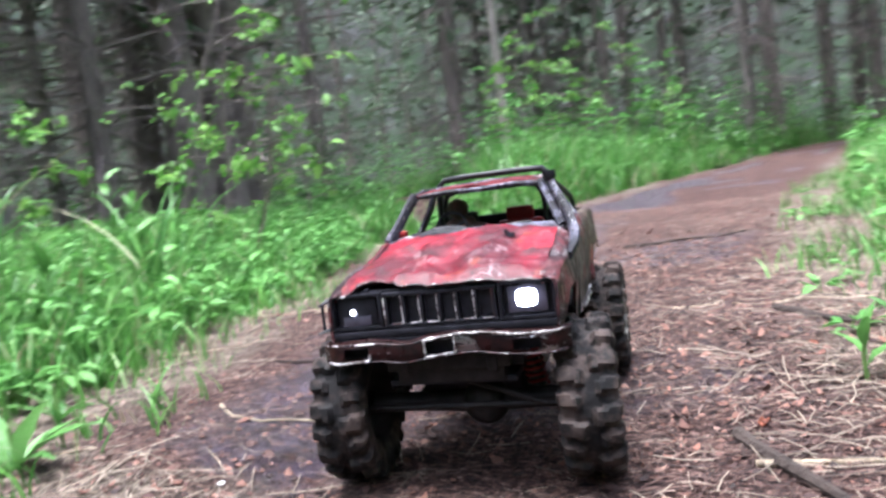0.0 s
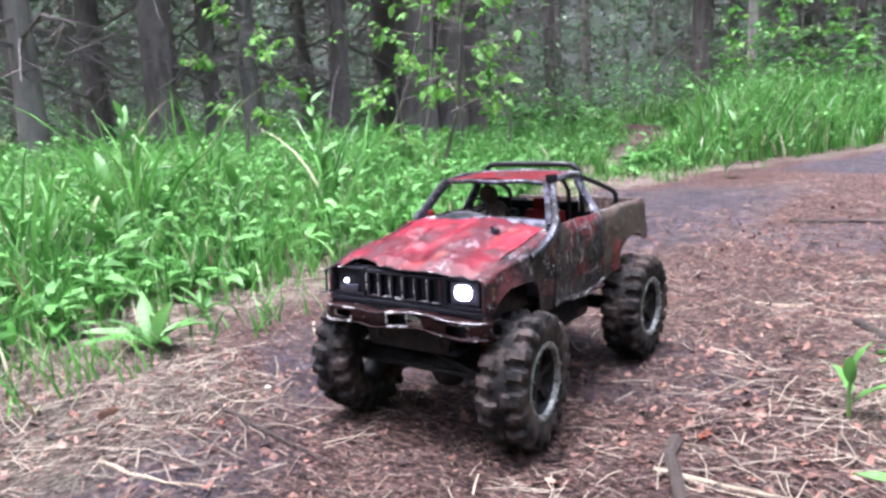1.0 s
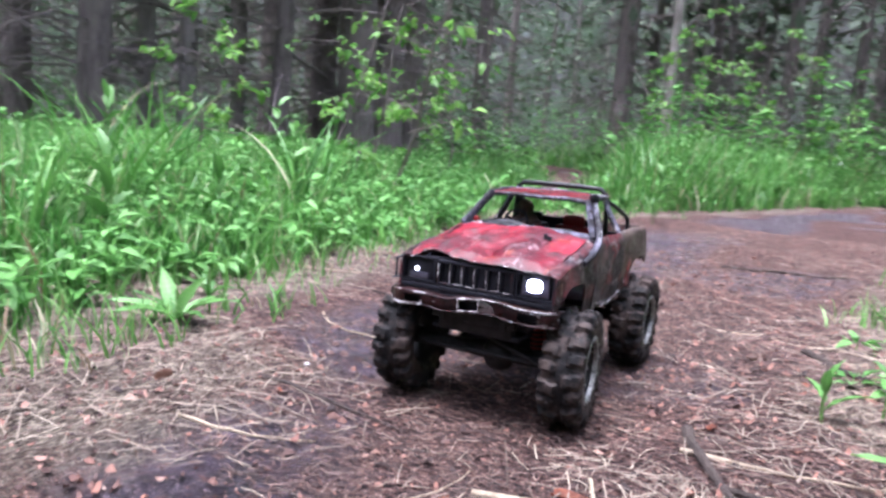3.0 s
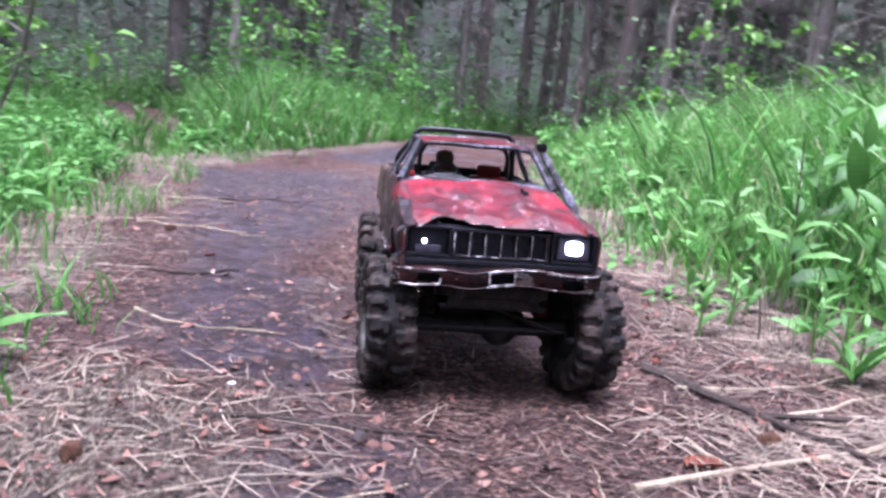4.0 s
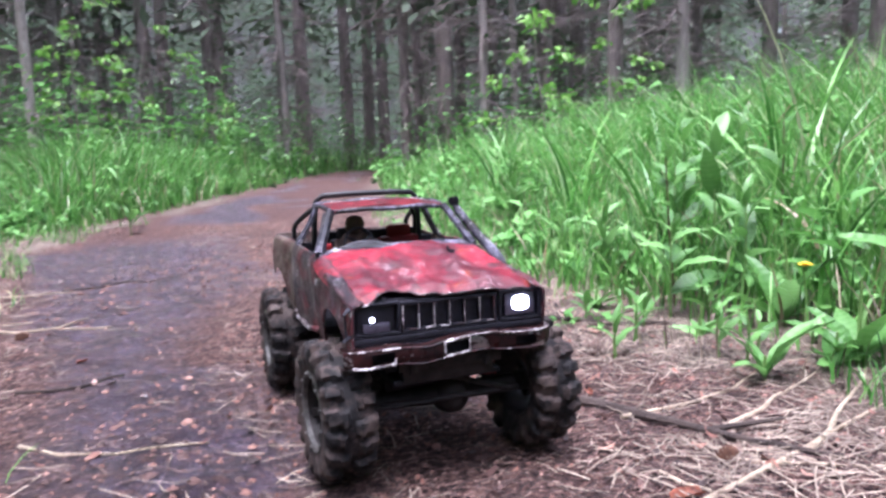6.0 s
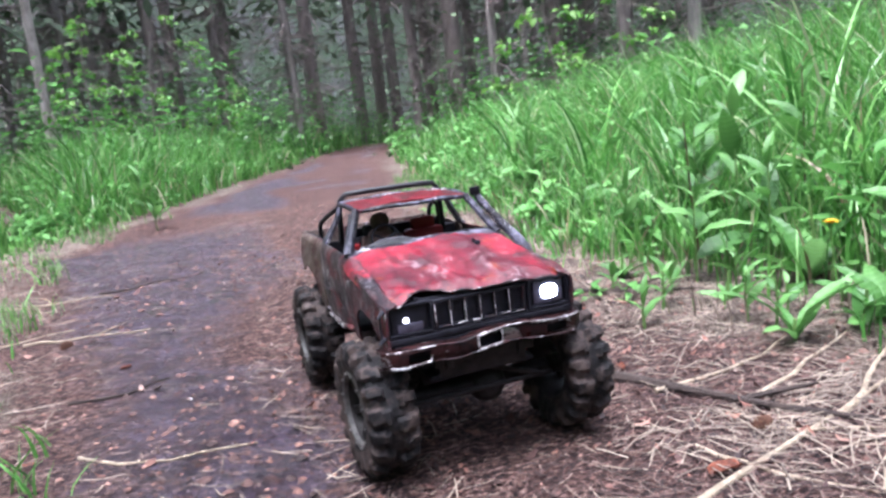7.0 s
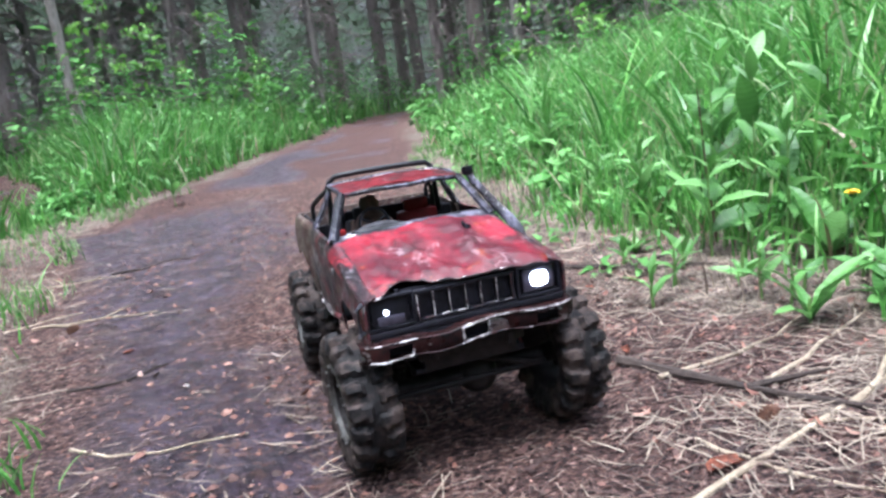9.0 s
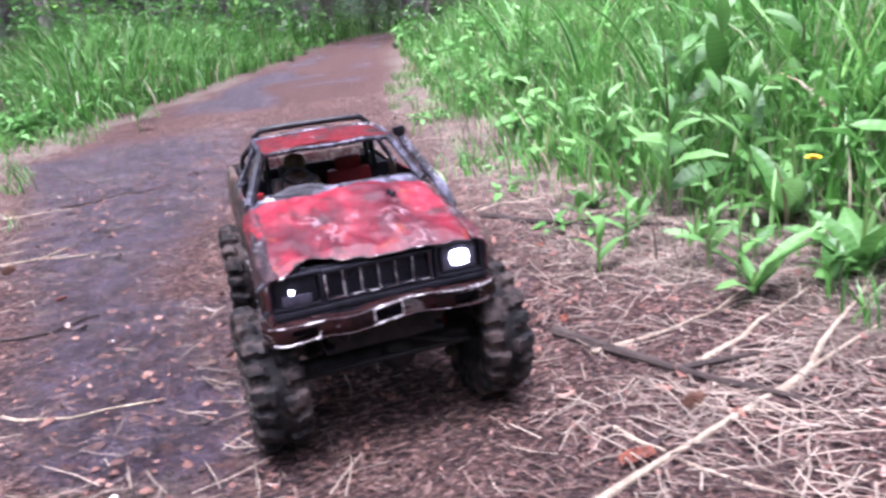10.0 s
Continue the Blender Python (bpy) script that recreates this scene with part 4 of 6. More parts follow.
    def hexa(bm, fn):
        """A block between x, radius and angle limits: fn(i, j, k) gives (x, r, a)."""
        vs = {}
        for i in (0, 1):
            for j in (0, 1):
                for k in (0, 1):
                    x, r, a = fn(i, j, k)
                    vs[i, j, k] = bm.verts.new((x, r * math.cos(a), r * math.sin(a)))
        for f in (((0, 0, 0), (0, 0, 1), (0, 1, 1), (0, 1, 0)), ((1, 0, 0), (1, 1, 0), (1, 1, 1), (1, 0, 1)), ((0, 0, 0), (1, 0, 0), (1, 0, 1), (0, 0, 1)), ((0, 1, 0), (0, 1, 1), (1, 1, 1), (1, 1, 0)), ((0, 0, 0), (0, 1, 0), (1, 1, 0), (1, 0, 0)), ((0, 0, 1), (1, 0, 1), (1, 1, 1), (0, 1, 1))):
            bm.faces.new([vs[q] for q in f])

    def wheel_at(x, y, spin, steer, side):
        m = Matrix.Translation((x, y, 0.655)) @ Matrix.Rotation(radians(steer), 4, "Z") @ Matrix.Rotation(radians(spin), 4, "X") @ Matrix.Scale(side, 4, (1, 0, 0))
        rng = random.Random(int(x * 10 + y * 100))

        def put(name, bm, material, parent=truck, label=""):
            bm.transform(m)
            return piece(name, bm, material, parent, label)

        bm = bmesh.new()
        lathe(bm, [(-0.12, 0.0001), (-0.12, 0.10), (0.10, 0.11), (0.13, 0.08), (0.13, 0.0001)], 20)
        hub = put("wheel", bm, "chassis_metal", truck, "muddy chunky off-road wheel")
        bm = bmesh.new()
        # one skin whose lugs stand out of it
        n, steps = 19, 8
        prof = [(-0.19, 0.34), (-0.215, 0.40), (-0.222, 0.46), (-0.218, 0.51), (-0.212, 0.54), (-0.195, 0.575), (-0.17, 0.592), (-0.13, 0.60), (-0.09, 0.605), (-0.05, 0.607), (-0.015, 0.608)]
        prof += [(-px, pr) for px, pr in prof[::-1]]
        rings = []
        for k in range(n * steps):
            ring = []
            for px, pr in prof:
                row = 1 if px > 0 else -1
                turn_at = k / steps + (0.5 if row > 0 else 0.0) + 1.2 * (abs(px) - 0.1)
                lug_no, phase = int(math.floor(turn_at)) % 2, turn_at % 1.0
                width = 0.62 if lug_no else 0.50
                reach = 0.03 if lug_no else 0.085
                up = 1.0 if phase < width and abs(px) > reach else 0.0
                if pr < 0.50:
                    up = 0.0
                gap = 0.0 if up else 0.012
                rise = 0.040 if pr > 0.57 else 0.018
                wobble = 0.006 * rng.uniform(-1, 1)
                ring.append((px * (1 + (0.10 * up if abs(px) > 0.16 else 0)), pr + rise * up - gap * (pr > 0.5) + wobble))
            a = 2 * math.pi * k / (n * steps)
            rings.append([bm.verts.new((qx, qr * math.cos(a), qr * math.sin(a))) for qx, qr in ring])
        for k in range(n * steps):
            ra, rb = rings[k], rings[(k + 1) % (n * steps)]
            for j in range(len(prof) - 1):
                bm.faces.new((ra[j], rb[j], rb[j + 1], ra[j + 1]))
        put("tyre", bm, "rubber", hub, "muddy black tyre with deep lugs")
        bm = bmesh.new()
        lathe(bm, [(-0.19, 0.35), (-0.16, 0.32), (0.02, 0.30), (0.14, 0.315), (0.17, 0.345)], 36)
        for k in range(6):
            a0 = 2 * math.pi * k / 6

            def spoke(i, j, kk, a0=a0):
                return 0.06 + 0.05 * j + 0.03 * i, 0.08 + 0.24 * i, a0 + (kk - 0.5) * (0.55 if i == 0 else 0.26)

            hexa(bm, spoke)
        put("rim", bm, "chassis_metal", hub)
        bm = bmesh.new()
        lathe(bm, [(0.165, 0.315), (0.205, 0.325), (0.215, 0.35), (0.205, 0.375), (0.175, 0.38)], 36)
        for k in range(12):
            a = 2 * math.pi * k / 12
            bmesh.ops.create_cone(bm, cap_ends=True, segments=6, radius1=0.014, radius2=0.012, depth=0.02, matrix=Matrix.Translation((0.218, 0.35 * math.cos(a), 0.35 * math.sin(a))) @ Matrix.Rotation(math.pi / 2, 4, "Y"))
        # left rings face away: a darker copy of the metal stands for shade
        put("bead_ring", bm, "rim_metal" if side > 0 else "shaded_rim", hub, "scuffed bright metal bead ring" if side > 0 else "bead ring coloured dark for its shaded side")

    wheel_at(1.01, -0.005, 11, 5, 1)
    wheel_at(-0.98, -0.005, 40, 3, -1)
    wheel_at(1.00, 2.955, 75, 0, 1)
    wheel_at(-0.96, 2.955, 23, 0, -1)
    return truck


build_truck()


def build_figure():
    """A plain seated figure at the wheel, one mesh."""
    bm = bmesh.new()
    tube(bm, [(-0.30, 1.72, 1.50), (-0.30, 1.72, 1.72), (-0.30, 1.70, 1.92), (-0.30, 1.68, 2.03), (-0.30, 1.67, 2.06)], [0.18, 0.21, 0.235, 0.16, 0.07], 12, 0.75)
    tube(bm, [(-0.30, 1.67, 2.05), (-0.30, 1.66, 2.10), (-0.30, 1.65, 2.17), (-0.30, 1.65, 2.23), (-0.30, 1.655, 2.255)], [0.065, 0.10, 0.115, 0.085, 0.025], 12)
    for side in (-1, 1):
        tube(bm, [(-0.30 + side * 0.17, 1.69, 1.96), (-0.30 + side * 0.22, 1.58, 1.84), (-0.30 + side * 0.14, 1.40, 1.98)], [0.06, 0.05, 0.04], 8)
        tube(bm, [(-0.30 + side * 0.09, 1.70, 1.58), (-0.30 + side * 0.11, 1.42, 1.62), (-0.30 + side * 0.11, 1.32, 1.40)], [0.08, 0.07, 0.05], 8)
    bm.transform(DM @ Matrix.Translation((0, -0.06, 0.03)))
    ob = to_object("doll", bm, M["doll"])
    return tagged(ob, "small brown plastic doll seated behind the steering wheel", "doll")


build_figure()


# ---------------------------------------------------------------- growing things
RNG = np.random.default_rng(7)


def blades(n_seg, root, height, width, turn, lean, droop, rng):
    """Curved grass blades as arrays of vertices and faces."""
    n = len(root)
    face = rng.uniform(0, 2 * np.pi, n)
    side = np.stack([np.cos(face), np.sin(face), np.zeros(n)], -1)
    way = np.stack([np.cos(turn), np.sin(turn), np.zeros(n)], -1)
    cols = []
    for k in range(n_seg + 1):
        t = k / n_seg
        mid = root + way * (height * lean * t**1.8)[:, None]
        mid[:, 2] = root[:, 2] + height * (t - droop * t**3)
        w = (width * (1 - t**2.2) * 0.5)[:, None]
        if k < n_seg:
            cols += [mid - side * w, mid + side * w]
        else:
            cols.append(mid)
    verts = np.stack(cols, 1)
    m = verts.shape[1]
    base = (np.arange(n) * m)[:, None]
    quads = np.concatenate([base + np.array([2 * k, 2 * k + 1, 2 * k + 3, 2 * k + 2]) for k in range(n_seg - 1)])
    tris = base + np.array([m - 3, m - 2, m - 1])
    return verts.reshape(-1, 3), [quads, tris]


def leaves(centre, way, up, length, width, fold=0.25, shape=5):
    """Folded pointed leaves as arrays."""
    way = way / np.linalg.norm(way, axis=1, keepdims=True)
    side = np.cross(way, up)
    side /= np.linalg.norm(side, axis=1, keepdims=True) + 1e-9
    nrm = np.cross(side, way)
    length, width = length[:, None], width[:, None]
    pts = [centre,
           centre + way * length * 0.35 - side * width * 0.5 + nrm * width * fold,
           centre + way * length * 0.75 - side * width * 0.32 + nrm * width * fold * 0.4 - nrm * length * 0.05,
           centre + way * length - nrm * length * 0.16,
           centre + way * length * 0.75 + side * width * 0.32 + nrm * width * fold * 0.4 - nrm * length * 0.05,
           centre + way * length * 0.35 + side * width * 0.5 + nrm * width * fold,
           centre + way * length * 0.38,
           centre + way * length * 0.75 - nrm * length * 0.05]
    verts = np.stack(pts, 1)
    base = (np.arange(len(centre)) * 8)[:, None]
    quads = np.concatenate([base + np.array(q) for q in ([1, 6, 7, 2], [6, 5, 4, 7])])
    tris = np.concatenate([base + np.array(q) for q in ([0, 6, 1], [0, 5, 6], [2, 7, 3], [7, 4, 3])])
    return verts.reshape(-1, 3), [quads, tris]


def sprigs(centre, way, up, length, width):
    """Plain folded leaves for what stands far off."""
    way = way / np.linalg.norm(way, axis=1, keepdims=True)
    side = np.cross(way, up)
    side /= np.linalg.norm(side, axis=1, keepdims=True) + 1e-9
    nrm = np.cross(side, way)
    half, length = width[:, None] * 0.5, length[:, None]
    verts = np.stack([centre, centre + way * length * 0.5 - side * half, centre + way * length - nrm * length * 0.15, centre + way * length * 0.5 + side * half], 1)
    return verts.reshape(-1, 3), [(np.arange(len(centre)) * 4)[:, None] + np.array([0, 1, 2, 3])]


def scatter(n, x0, x1, y0, y1, rng):
    return rng.uniform(x0, x1, n), rng.uniform(y0, y1, n)


def rooted(x, y):
    return np.stack([x, y, ground_height(x, y) - 0.004], -1)


def clear_of_camera(x, y, r):
    """Away from the line along which the camera goes."""
    line = [(0.15, -0.57), (0.41, -0.56), (0.40, -0.62), (0.21, -0.78), (-0.02, -0.75), (-0.15, -0.68), (-0.26, -0.62), (-0.26, -0.69), (-0.13, -0.58)]
    out = np.ones_like(x, dtype=bool)
    for (ax, ay), (bx, by) in zip(line, line[1:]):
        t = np.clip(((x - ax) * (bx - ax) + (y - ay) * (by - ay)) / ((bx - ax) ** 2 + (by - ay) ** 2), 0, 1)
        out &= np.hypot(x - ax - t * (bx - ax), y - ay - t * (by - ay)) > r
    return out


def grass_height(x, y, s):
    """How tall the grass grows at a place."""
    deep = np.clip(-s / 0.7, 0, 1)
    right = np.clip((x - tab(RIGHT_BANK, y)) * 4, 0, 1)
    wedge = (x > tab(WEDGE_LEFT, y) - 0.2) & (x < tab(WEDGE_RIGHT, y) + 0.2) & (y > 2.1)
    h = 0.08 + 0.15 * deep
    h = np.where(right > 0, 0.10 + 0.42 * np.clip(-s / 1.05, 0, 1), h)
    h = np.where(wedge, 0.05 + 0.10 * np.clip((y - 2.9) / 0.6, 0, 1) + 0.40 * np.clip((y - 3.0) / 0.8, 0, 1) * np.clip(-s / 0.45, 0, 1), h)
    return h


def build_grass(name, n, x0, x1, y0, y1, wide, label, seed, seg=3, tall=1.0):
    rng = np.random.default_rng(seed)
    x, y = scatter(n, x0, x1, y0, y1, rng)
    s = inside(x, y) + 0.05 * ripple(x, y, 21, 9.0)
    grow = np.clip((-s + 0.02) / 0.22, 0, 1) * np.clip(0.75 + 0.5 * ripple(x, y, 31, 5.0), 0.12, 1)
    # the stand thins out towards its own limits
    fade = np.clip((y - y0) / 0.9, 0, 1) * np.clip((y1 - y) / 0.7, 0, 1) * np.clip((max(abs(x0), abs(x1)) - np.abs(x)) / 1.0, 0, 1)
    keep = (rng.uniform(0, 1, n) < grow * fade) & clear_of_camera(x, y, 0.22)
    if seg == 2:
        near = np.clip((2.6 - np.abs(x)) / 0.8, 0, 1) * np.clip((y + 0.6) / 0.8, 0, 1)
        keep &= (rng.uniform(0, 1, n) > near) & (-s > 0.1)
    x, y, s = x[keep], y[keep], s[keep]
    k = len(x)
    h = grass_height(x, y, s) * rng.uniform(0.45, 1.25, k) * tall
    w = wide * rng.uniform(0.6, 1.5, k)
    verts, faces = blades(seg, rooted(x, y), h, w, rng.uniform(0, 2 * np.pi, k), rng.uniform(0.05, 0.75, k), rng.uniform(0.0, 0.35, k), rng)
    return tagged(from_arrays(name, verts, faces, M["grass"], True), label, "grass", kind="stuff")


build_grass("bank_grass", 80000, 0.4, 3.2, -1.4, 3.2, 0.0052, "tall bright green grass on the path's bank", 11, 4)
build_grass("bank_grass", 70000, -3.4, -0.5, -1.4, 3.2, 0.0058, "bright green grass and weeds beside the path", 12, 4)
build_grass("verge_grass", 60000, -6.5, 6.5, 1.6, 7.0, 0.010, "green grass along the forking path", 13, 3)
build_grass("verge_grass", 34000, -2.4, 2.0, 2.5, 9.5, 0.010, "lush green grass between the forking paths", 19, 4)
build_grass("far_grass", 34000, -14.0, 14.0, 5.5, 16.0, 0.022, "green undergrowth grass below the trees", 14, 3, 1.1)


def build_tufts(n, x0, x1, y0, y1, seed):
    """Short sparse blades that push through the straw at the path's edge."""
    rng = np.random.default_rng(seed)
    x, y = scatter(n, x0, x1, y0, y1, rng)
    s = inside(x, y)
    keep = (np.abs(s - 0.02) < 0.20) & (ripple(x, y, 41, 8.0) > 0.30) & clear_of_camera(x, y, 0.2)
    x, y = x[keep], y[keep]
    k = len(x)
    verts, faces = blades(3, rooted(x, y), rng.uniform(0.025, 0.09, k), rng.uniform(0.002, 0.005, k), rng.uniform(0, 6.28, k), rng.uniform(0.1, 0.9, k), rng.uniform(0, 0.3, k), rng)
    return tagged(from_arrays("edge_grass", verts, faces, M["grass"], True), "short sparse green blades in the bleached straw", "grass", kind="stuff")


def build_dry_stems(n, x0, x1, y0, y1, seed, material, low, high, label):
    """Thin upright stems that stand singly in the litter before the bank."""
    rng = np.random.default_rng(seed)
    x, y = scatter(n, x0, x1, y0, y1, rng)
    s = inside(x, y)
    keep = (s < 0.13) & (s > -0.45) & (rng.uniform(0, 1, n) < np.clip(0.45 + 0.7 * ripple(x, y, seed, 6.0), 0.05, 1)) & clear_of_camera(x, y, 0.24)
    x, y, s = x[keep], y[keep], s[keep]
    k = len(x)
    h = rng.uniform(low, high, k) * np.clip(0.55 - s * 2.2, 0.35, 1.3)
    verts, faces = blades(4, rooted(x, y), h, rng.uniform(0.0016, 0.0036, k), rng.uniform(0, 6.28, k), rng.uniform(0.05, 0.6, k), rng.uniform(0, 0.2, k), rng)
    return tagged(from_arrays("thin_stems", verts, faces, M[material], True), label, "grass", kind="stuff")


build_dry_stems(2600, 0.2, 1.6, -0.5, 2.4, 91, "straw", 0.06, 0.26, "dry upright stems in the litter")
build_dry_stems(4600, 0.2, 1.6, -0.5, 2.4, 92, "grass", 0.05, 0.20, "thin green blades standing singly in the litter")
build_dry_stems(4200, -1.4, -0.3, -0.5, 2.4, 93, "grass", 0.04, 0.15, "thin green blades standing singly in the litter")
build_grass("woodland_grass", 52000, -10.0, 10.0, -8.0, 3.4, 0.03, "thin grass on the wood's floor", 16, 2, 0.8)


def build_tall_tufts(places, label, seed):
    """Bunches of long arching blades."""
    rng = np.random.default_rng(seed)
    xs, ys, hs = [], [], []
    for px, py, h in places:
        xs.append(px + rng.normal(0, 0.035, 26))
        ys.append(py + rng.normal(0, 0.035, 26))
        hs.append(h * rng.uniform(0.6, 1.1, 26))
    x, y, h = np.concatenate(xs), np.concatenate(ys), np.concatenate(hs)
    k = len(x)
    verts, faces = blades(7, rooted(x, y), h, rng.uniform(0.007, 0.013, k), rng.uniform(0, 6.28, k), rng.uniform(0.2, 0.75, k), rng.uniform(0.15, 0.42, k), rng)
    return tagged(from_arrays("tall_grass", verts, faces, M["grass"], True), label, "grass", kind="stuff")


build_tall_tufts([(-1.02, 2.52, 0.26), (-0.96, 2.72, 0.24), (-1.10, 2.36, 0.28), (-1.12, 0.40, 0.44), (-1.30, 0.50, 0.52), (-1.55, 0.85, 0.55), (-1.05, 0.95, 0.42), (-1.75, 0.2, 0.5), (-1.35, 1.45, 0.45), (-1.0, 0.1, 0.38)], "long arching grass above the weeds", 17)
build_tall_tufts([(1.05, 0.55, 0.62), (1.25, 0.95, 0.7), (0.95, 1.25, 0.55), (1.5, 0.7, 0.75), (1.35, 1.6, 0.7), (0.88, 0.75, 0.45), (1.15, 2.1, 0.6), (0.86, 0.28, 0.42)], "long arching grass on the tall bank", 18)
build_tufts(30000, -1.8, 1.8, -0.6, 4.0, 15)


def build_weeds(name, n, x0, x1, y0, y1, size, label, seed, material="weed", high=1.0, lo=0.25, rim=-0.06):
    """Leafy herbs: short stems with leaves all round, too many to count."""
    rng = np.random.default_rng(seed)
    x, y = scatter(n, x0, x1, y0, y1, rng)
    s = inside(x, y)
    fade = np.clip((y - y0) / 0.9, 0, 1) * np.clip((max(abs(x0), abs(x1)) - np.abs(x)) / 1.2, 0, 1)
    keep = (rng.uniform(0, 1, n) < fade) & (s < rim) & clear_of_camera(x, y, 0.3) & (ripple(x, y, seed, 3.0) > -0.55)
    x, y, s = x[keep], y[keep], s[keep]
    h = grass_height(x, y, s) * rng.uniform(0.5, 1.15, len(x)) * high
    per = 9
    root = np.repeat(rooted(x, y), per, 0)
    hh = np.repeat(h, per)
    k = len(root)
    t = rng.uniform(lo, 1.0, k)
    a = rng.uniform(0, 2 * np.pi, k)
    centre = root + np.stack([np.cos(a) * 0.01, np.sin(a) * 0.01, hh * t], -1)
    way = np.stack([np.cos(a), np.sin(a), rng.uniform(-0.25, 0.7, k)], -1)
    up = np.stack([rng.normal(0, 0.2, k), rng.normal(0, 0.2, k), np.ones(k)], -1)
    length = size * rng.uniform(0.5, 1.4, k)
    v1, f1 = leaves(centre, way, up, length, length * rng.uniform(0.38, 0.62, k))
    v2, f2 = blades(2, rooted(x, y), h, np.full(len(x), size * 0.09), rng.uniform(0, 6.28, len(x)), np.full(len(x), 0.03), np.zeros(len(x)), rng)
    verts = np.concatenate([v1, v2])
    return tagged(from_arrays(name, verts, f1 + [g + len(v1) for g in f2], M[material], True), label, "weeds", kind="stuff")


build_weeds("bank_weeds", 3600, -3.8, -0.6, -1.4, 3.2, 0.038, "leafy green weeds in the grass bank", 51, high=1.0)
build_weeds("bank_weeds", 900, 0.5, 3.0, -0.8, 3.4, 0.050, "leafy green weeds in the tall grass", 52, high=0.9)
build_weeds("edge_weeds", 380, 0.30, 1.9, -0.9, 2.6, 0.026, "small green weeds sprouting in the litter", 55, high=0.45, rim=0.15)
build_weeds("verge_weeds", 1600, -6.0, 6.0, 2.0, 7.0, 0.065, "low leafy weeds along the path", 53)
build_weeds("verge_weeds", 1300, -2.4, 2.0, 2.6, 9.0, 0.055, "leafy green weeds in the lush grass", 57)
build_weeds("undergrowth", 2600, -15.0, 15.0, 6.0, 18.0, 0.13, "leafy undergrowth at the foot of the trees", 54, "weed", 2.4, 0.1)


# ---------------------------------------------------------------- the wood
def trunk_mesh(bm, height, radius, rng, sides=12, bend=0.15):
    n = 14
    a = rng.uniform(0, 6.28)
    pts, rad = [], []
    for k in range(n):
        t = k / (n - 1)
        pts.append((bend * math.cos(a) * t**1.5 + 0.03 * rng.uniform(-1, 1) * t, bend * math.sin(a) * t**1.5 + 0.03 * rng.uniform(-1, 1) * t, -0.15 + (height + 0.15) * t**1.15))
        rad.append(radius * (1 - 0.82 * t) * (1.0 + 0.22 * math.exp(-t * 22)))
    tube(bm, pts, rad, sides)
    for v in bm.verts:
        v.co += Vector((v.co.x, v.co.y, 0)).normalized() * radius * 0.10 * wob(v.co, 5.0, a)
    return pts


def at_height(pts, z):
    for p, q in zip(pts, pts[1:]):
        if p[2] <= z <= q[2]:
            t = (z - p[2]) / (q[2] - p[2])
            return Vector(p).lerp(Vector(q), t)
    return Vector(pts[-1])


def build_tree(name, height, radius, barkname, seed, crown_from, dead, leafname, label, spread=1.6, bend=0.2, sprays=900):
    rng = random.Random(seed)
    nrng = np.random.default_rng(seed)
    tree = tagged(new(name), label, "tree", "trees of the wood")
    bm = bmesh.new()
    pts = trunk_mesh(bm, height, radius, rng, 14, bend)
    part("trunk", bm, M[barkname], tree)
    bm = bmesh.new()
    for k in range(dead):
        z = rng.uniform(0.5, crown_from + 1.5)
        a = rng.uniform(0, 6.28)
        r = rng.uniform(0.4, 1.4)
        root = at_height(pts, z)
        d = Vector((math.cos(a), math.sin(a), 0))
        tip = root + d * r + Vector((0, 0, -r * rng.uniform(0.0, 0.5)))
        mid = root.lerp(tip, 0.5) + Vector((0, 0, 0.08 * r))
        tube(bm, [root, mid, tip], [0.016, 0.010, 0.004], 4)
        for j in range(5):
            s = rng.uniform(0.3, 0.95)
            q = root.lerp(tip, s)
            e = Vector((rng.uniform(-1, 1), rng.uniform(-1, 1), rng.uniform(-0.9, 0.2))) * r * 0.32
            tube(bm, [q, q + e], [0.006, 0.002], 3)
    tagged(part("dead_twigwork", bm, M["bark_dark"], tree, "thin dead lower branches"), kind="stuff")
    bm = bmesh.new()
    cs, ws, us = [], [], []
    count = 30
    for k in range(count):
        t = k / (count - 1)
        z = crown_from + (height - crown_from) * t
        a = k * 2.4 + rng.uniform(-0.4, 0.4)
        r = spread * (1 - 0.85 * t) * rng.uniform(0.75, 1.2)
        root = at_height(pts, z)
        d = Vector((math.cos(a), math.sin(a), 0))
        tip = root + d * r + Vector((0, 0, -0.25 * r))
        tube(bm, [root, root.lerp(tip, 0.5) + Vector((0, 0, 0.1 * r)), tip], [0.03 * (1 - 0.7 * t), 0.018 * (1 - 0.7 * t), 0.004], 4)
        for j in range(sprays // count):
            s = rng.uniform(0.15, 1.0)
            q = root.lerp(tip, s)
            cs.append(q + Vector((rng.gauss(0, 0.06), rng.gauss(0, 0.06), rng.gauss(0, 0.05))) * (1 + r))
            w = d * rng.uniform(0.2, 1) + Vector((rng.uniform(-1, 1), rng.uniform(-1, 1), rng.uniform(-0.7, 0.15)))
            ws.append(w)
            us.append((rng.gauss(0, 0.3), rng.gauss(0, 0.3), 1.0))
    tagged(part("boughwork", bm, M[barkname], tree), kind="stuff")
    k = len(cs)
    size = nrng.uniform(0.14, 0.34, k)
    verts, faces = sprigs(np.array(cs), np.array(ws), np.array(us), size, size * nrng.uniform(0.4, 0.65, k))
    crown = from_arrays("crown", verts, faces, M[leafname], True)
    crown.parent = tree
    return tree


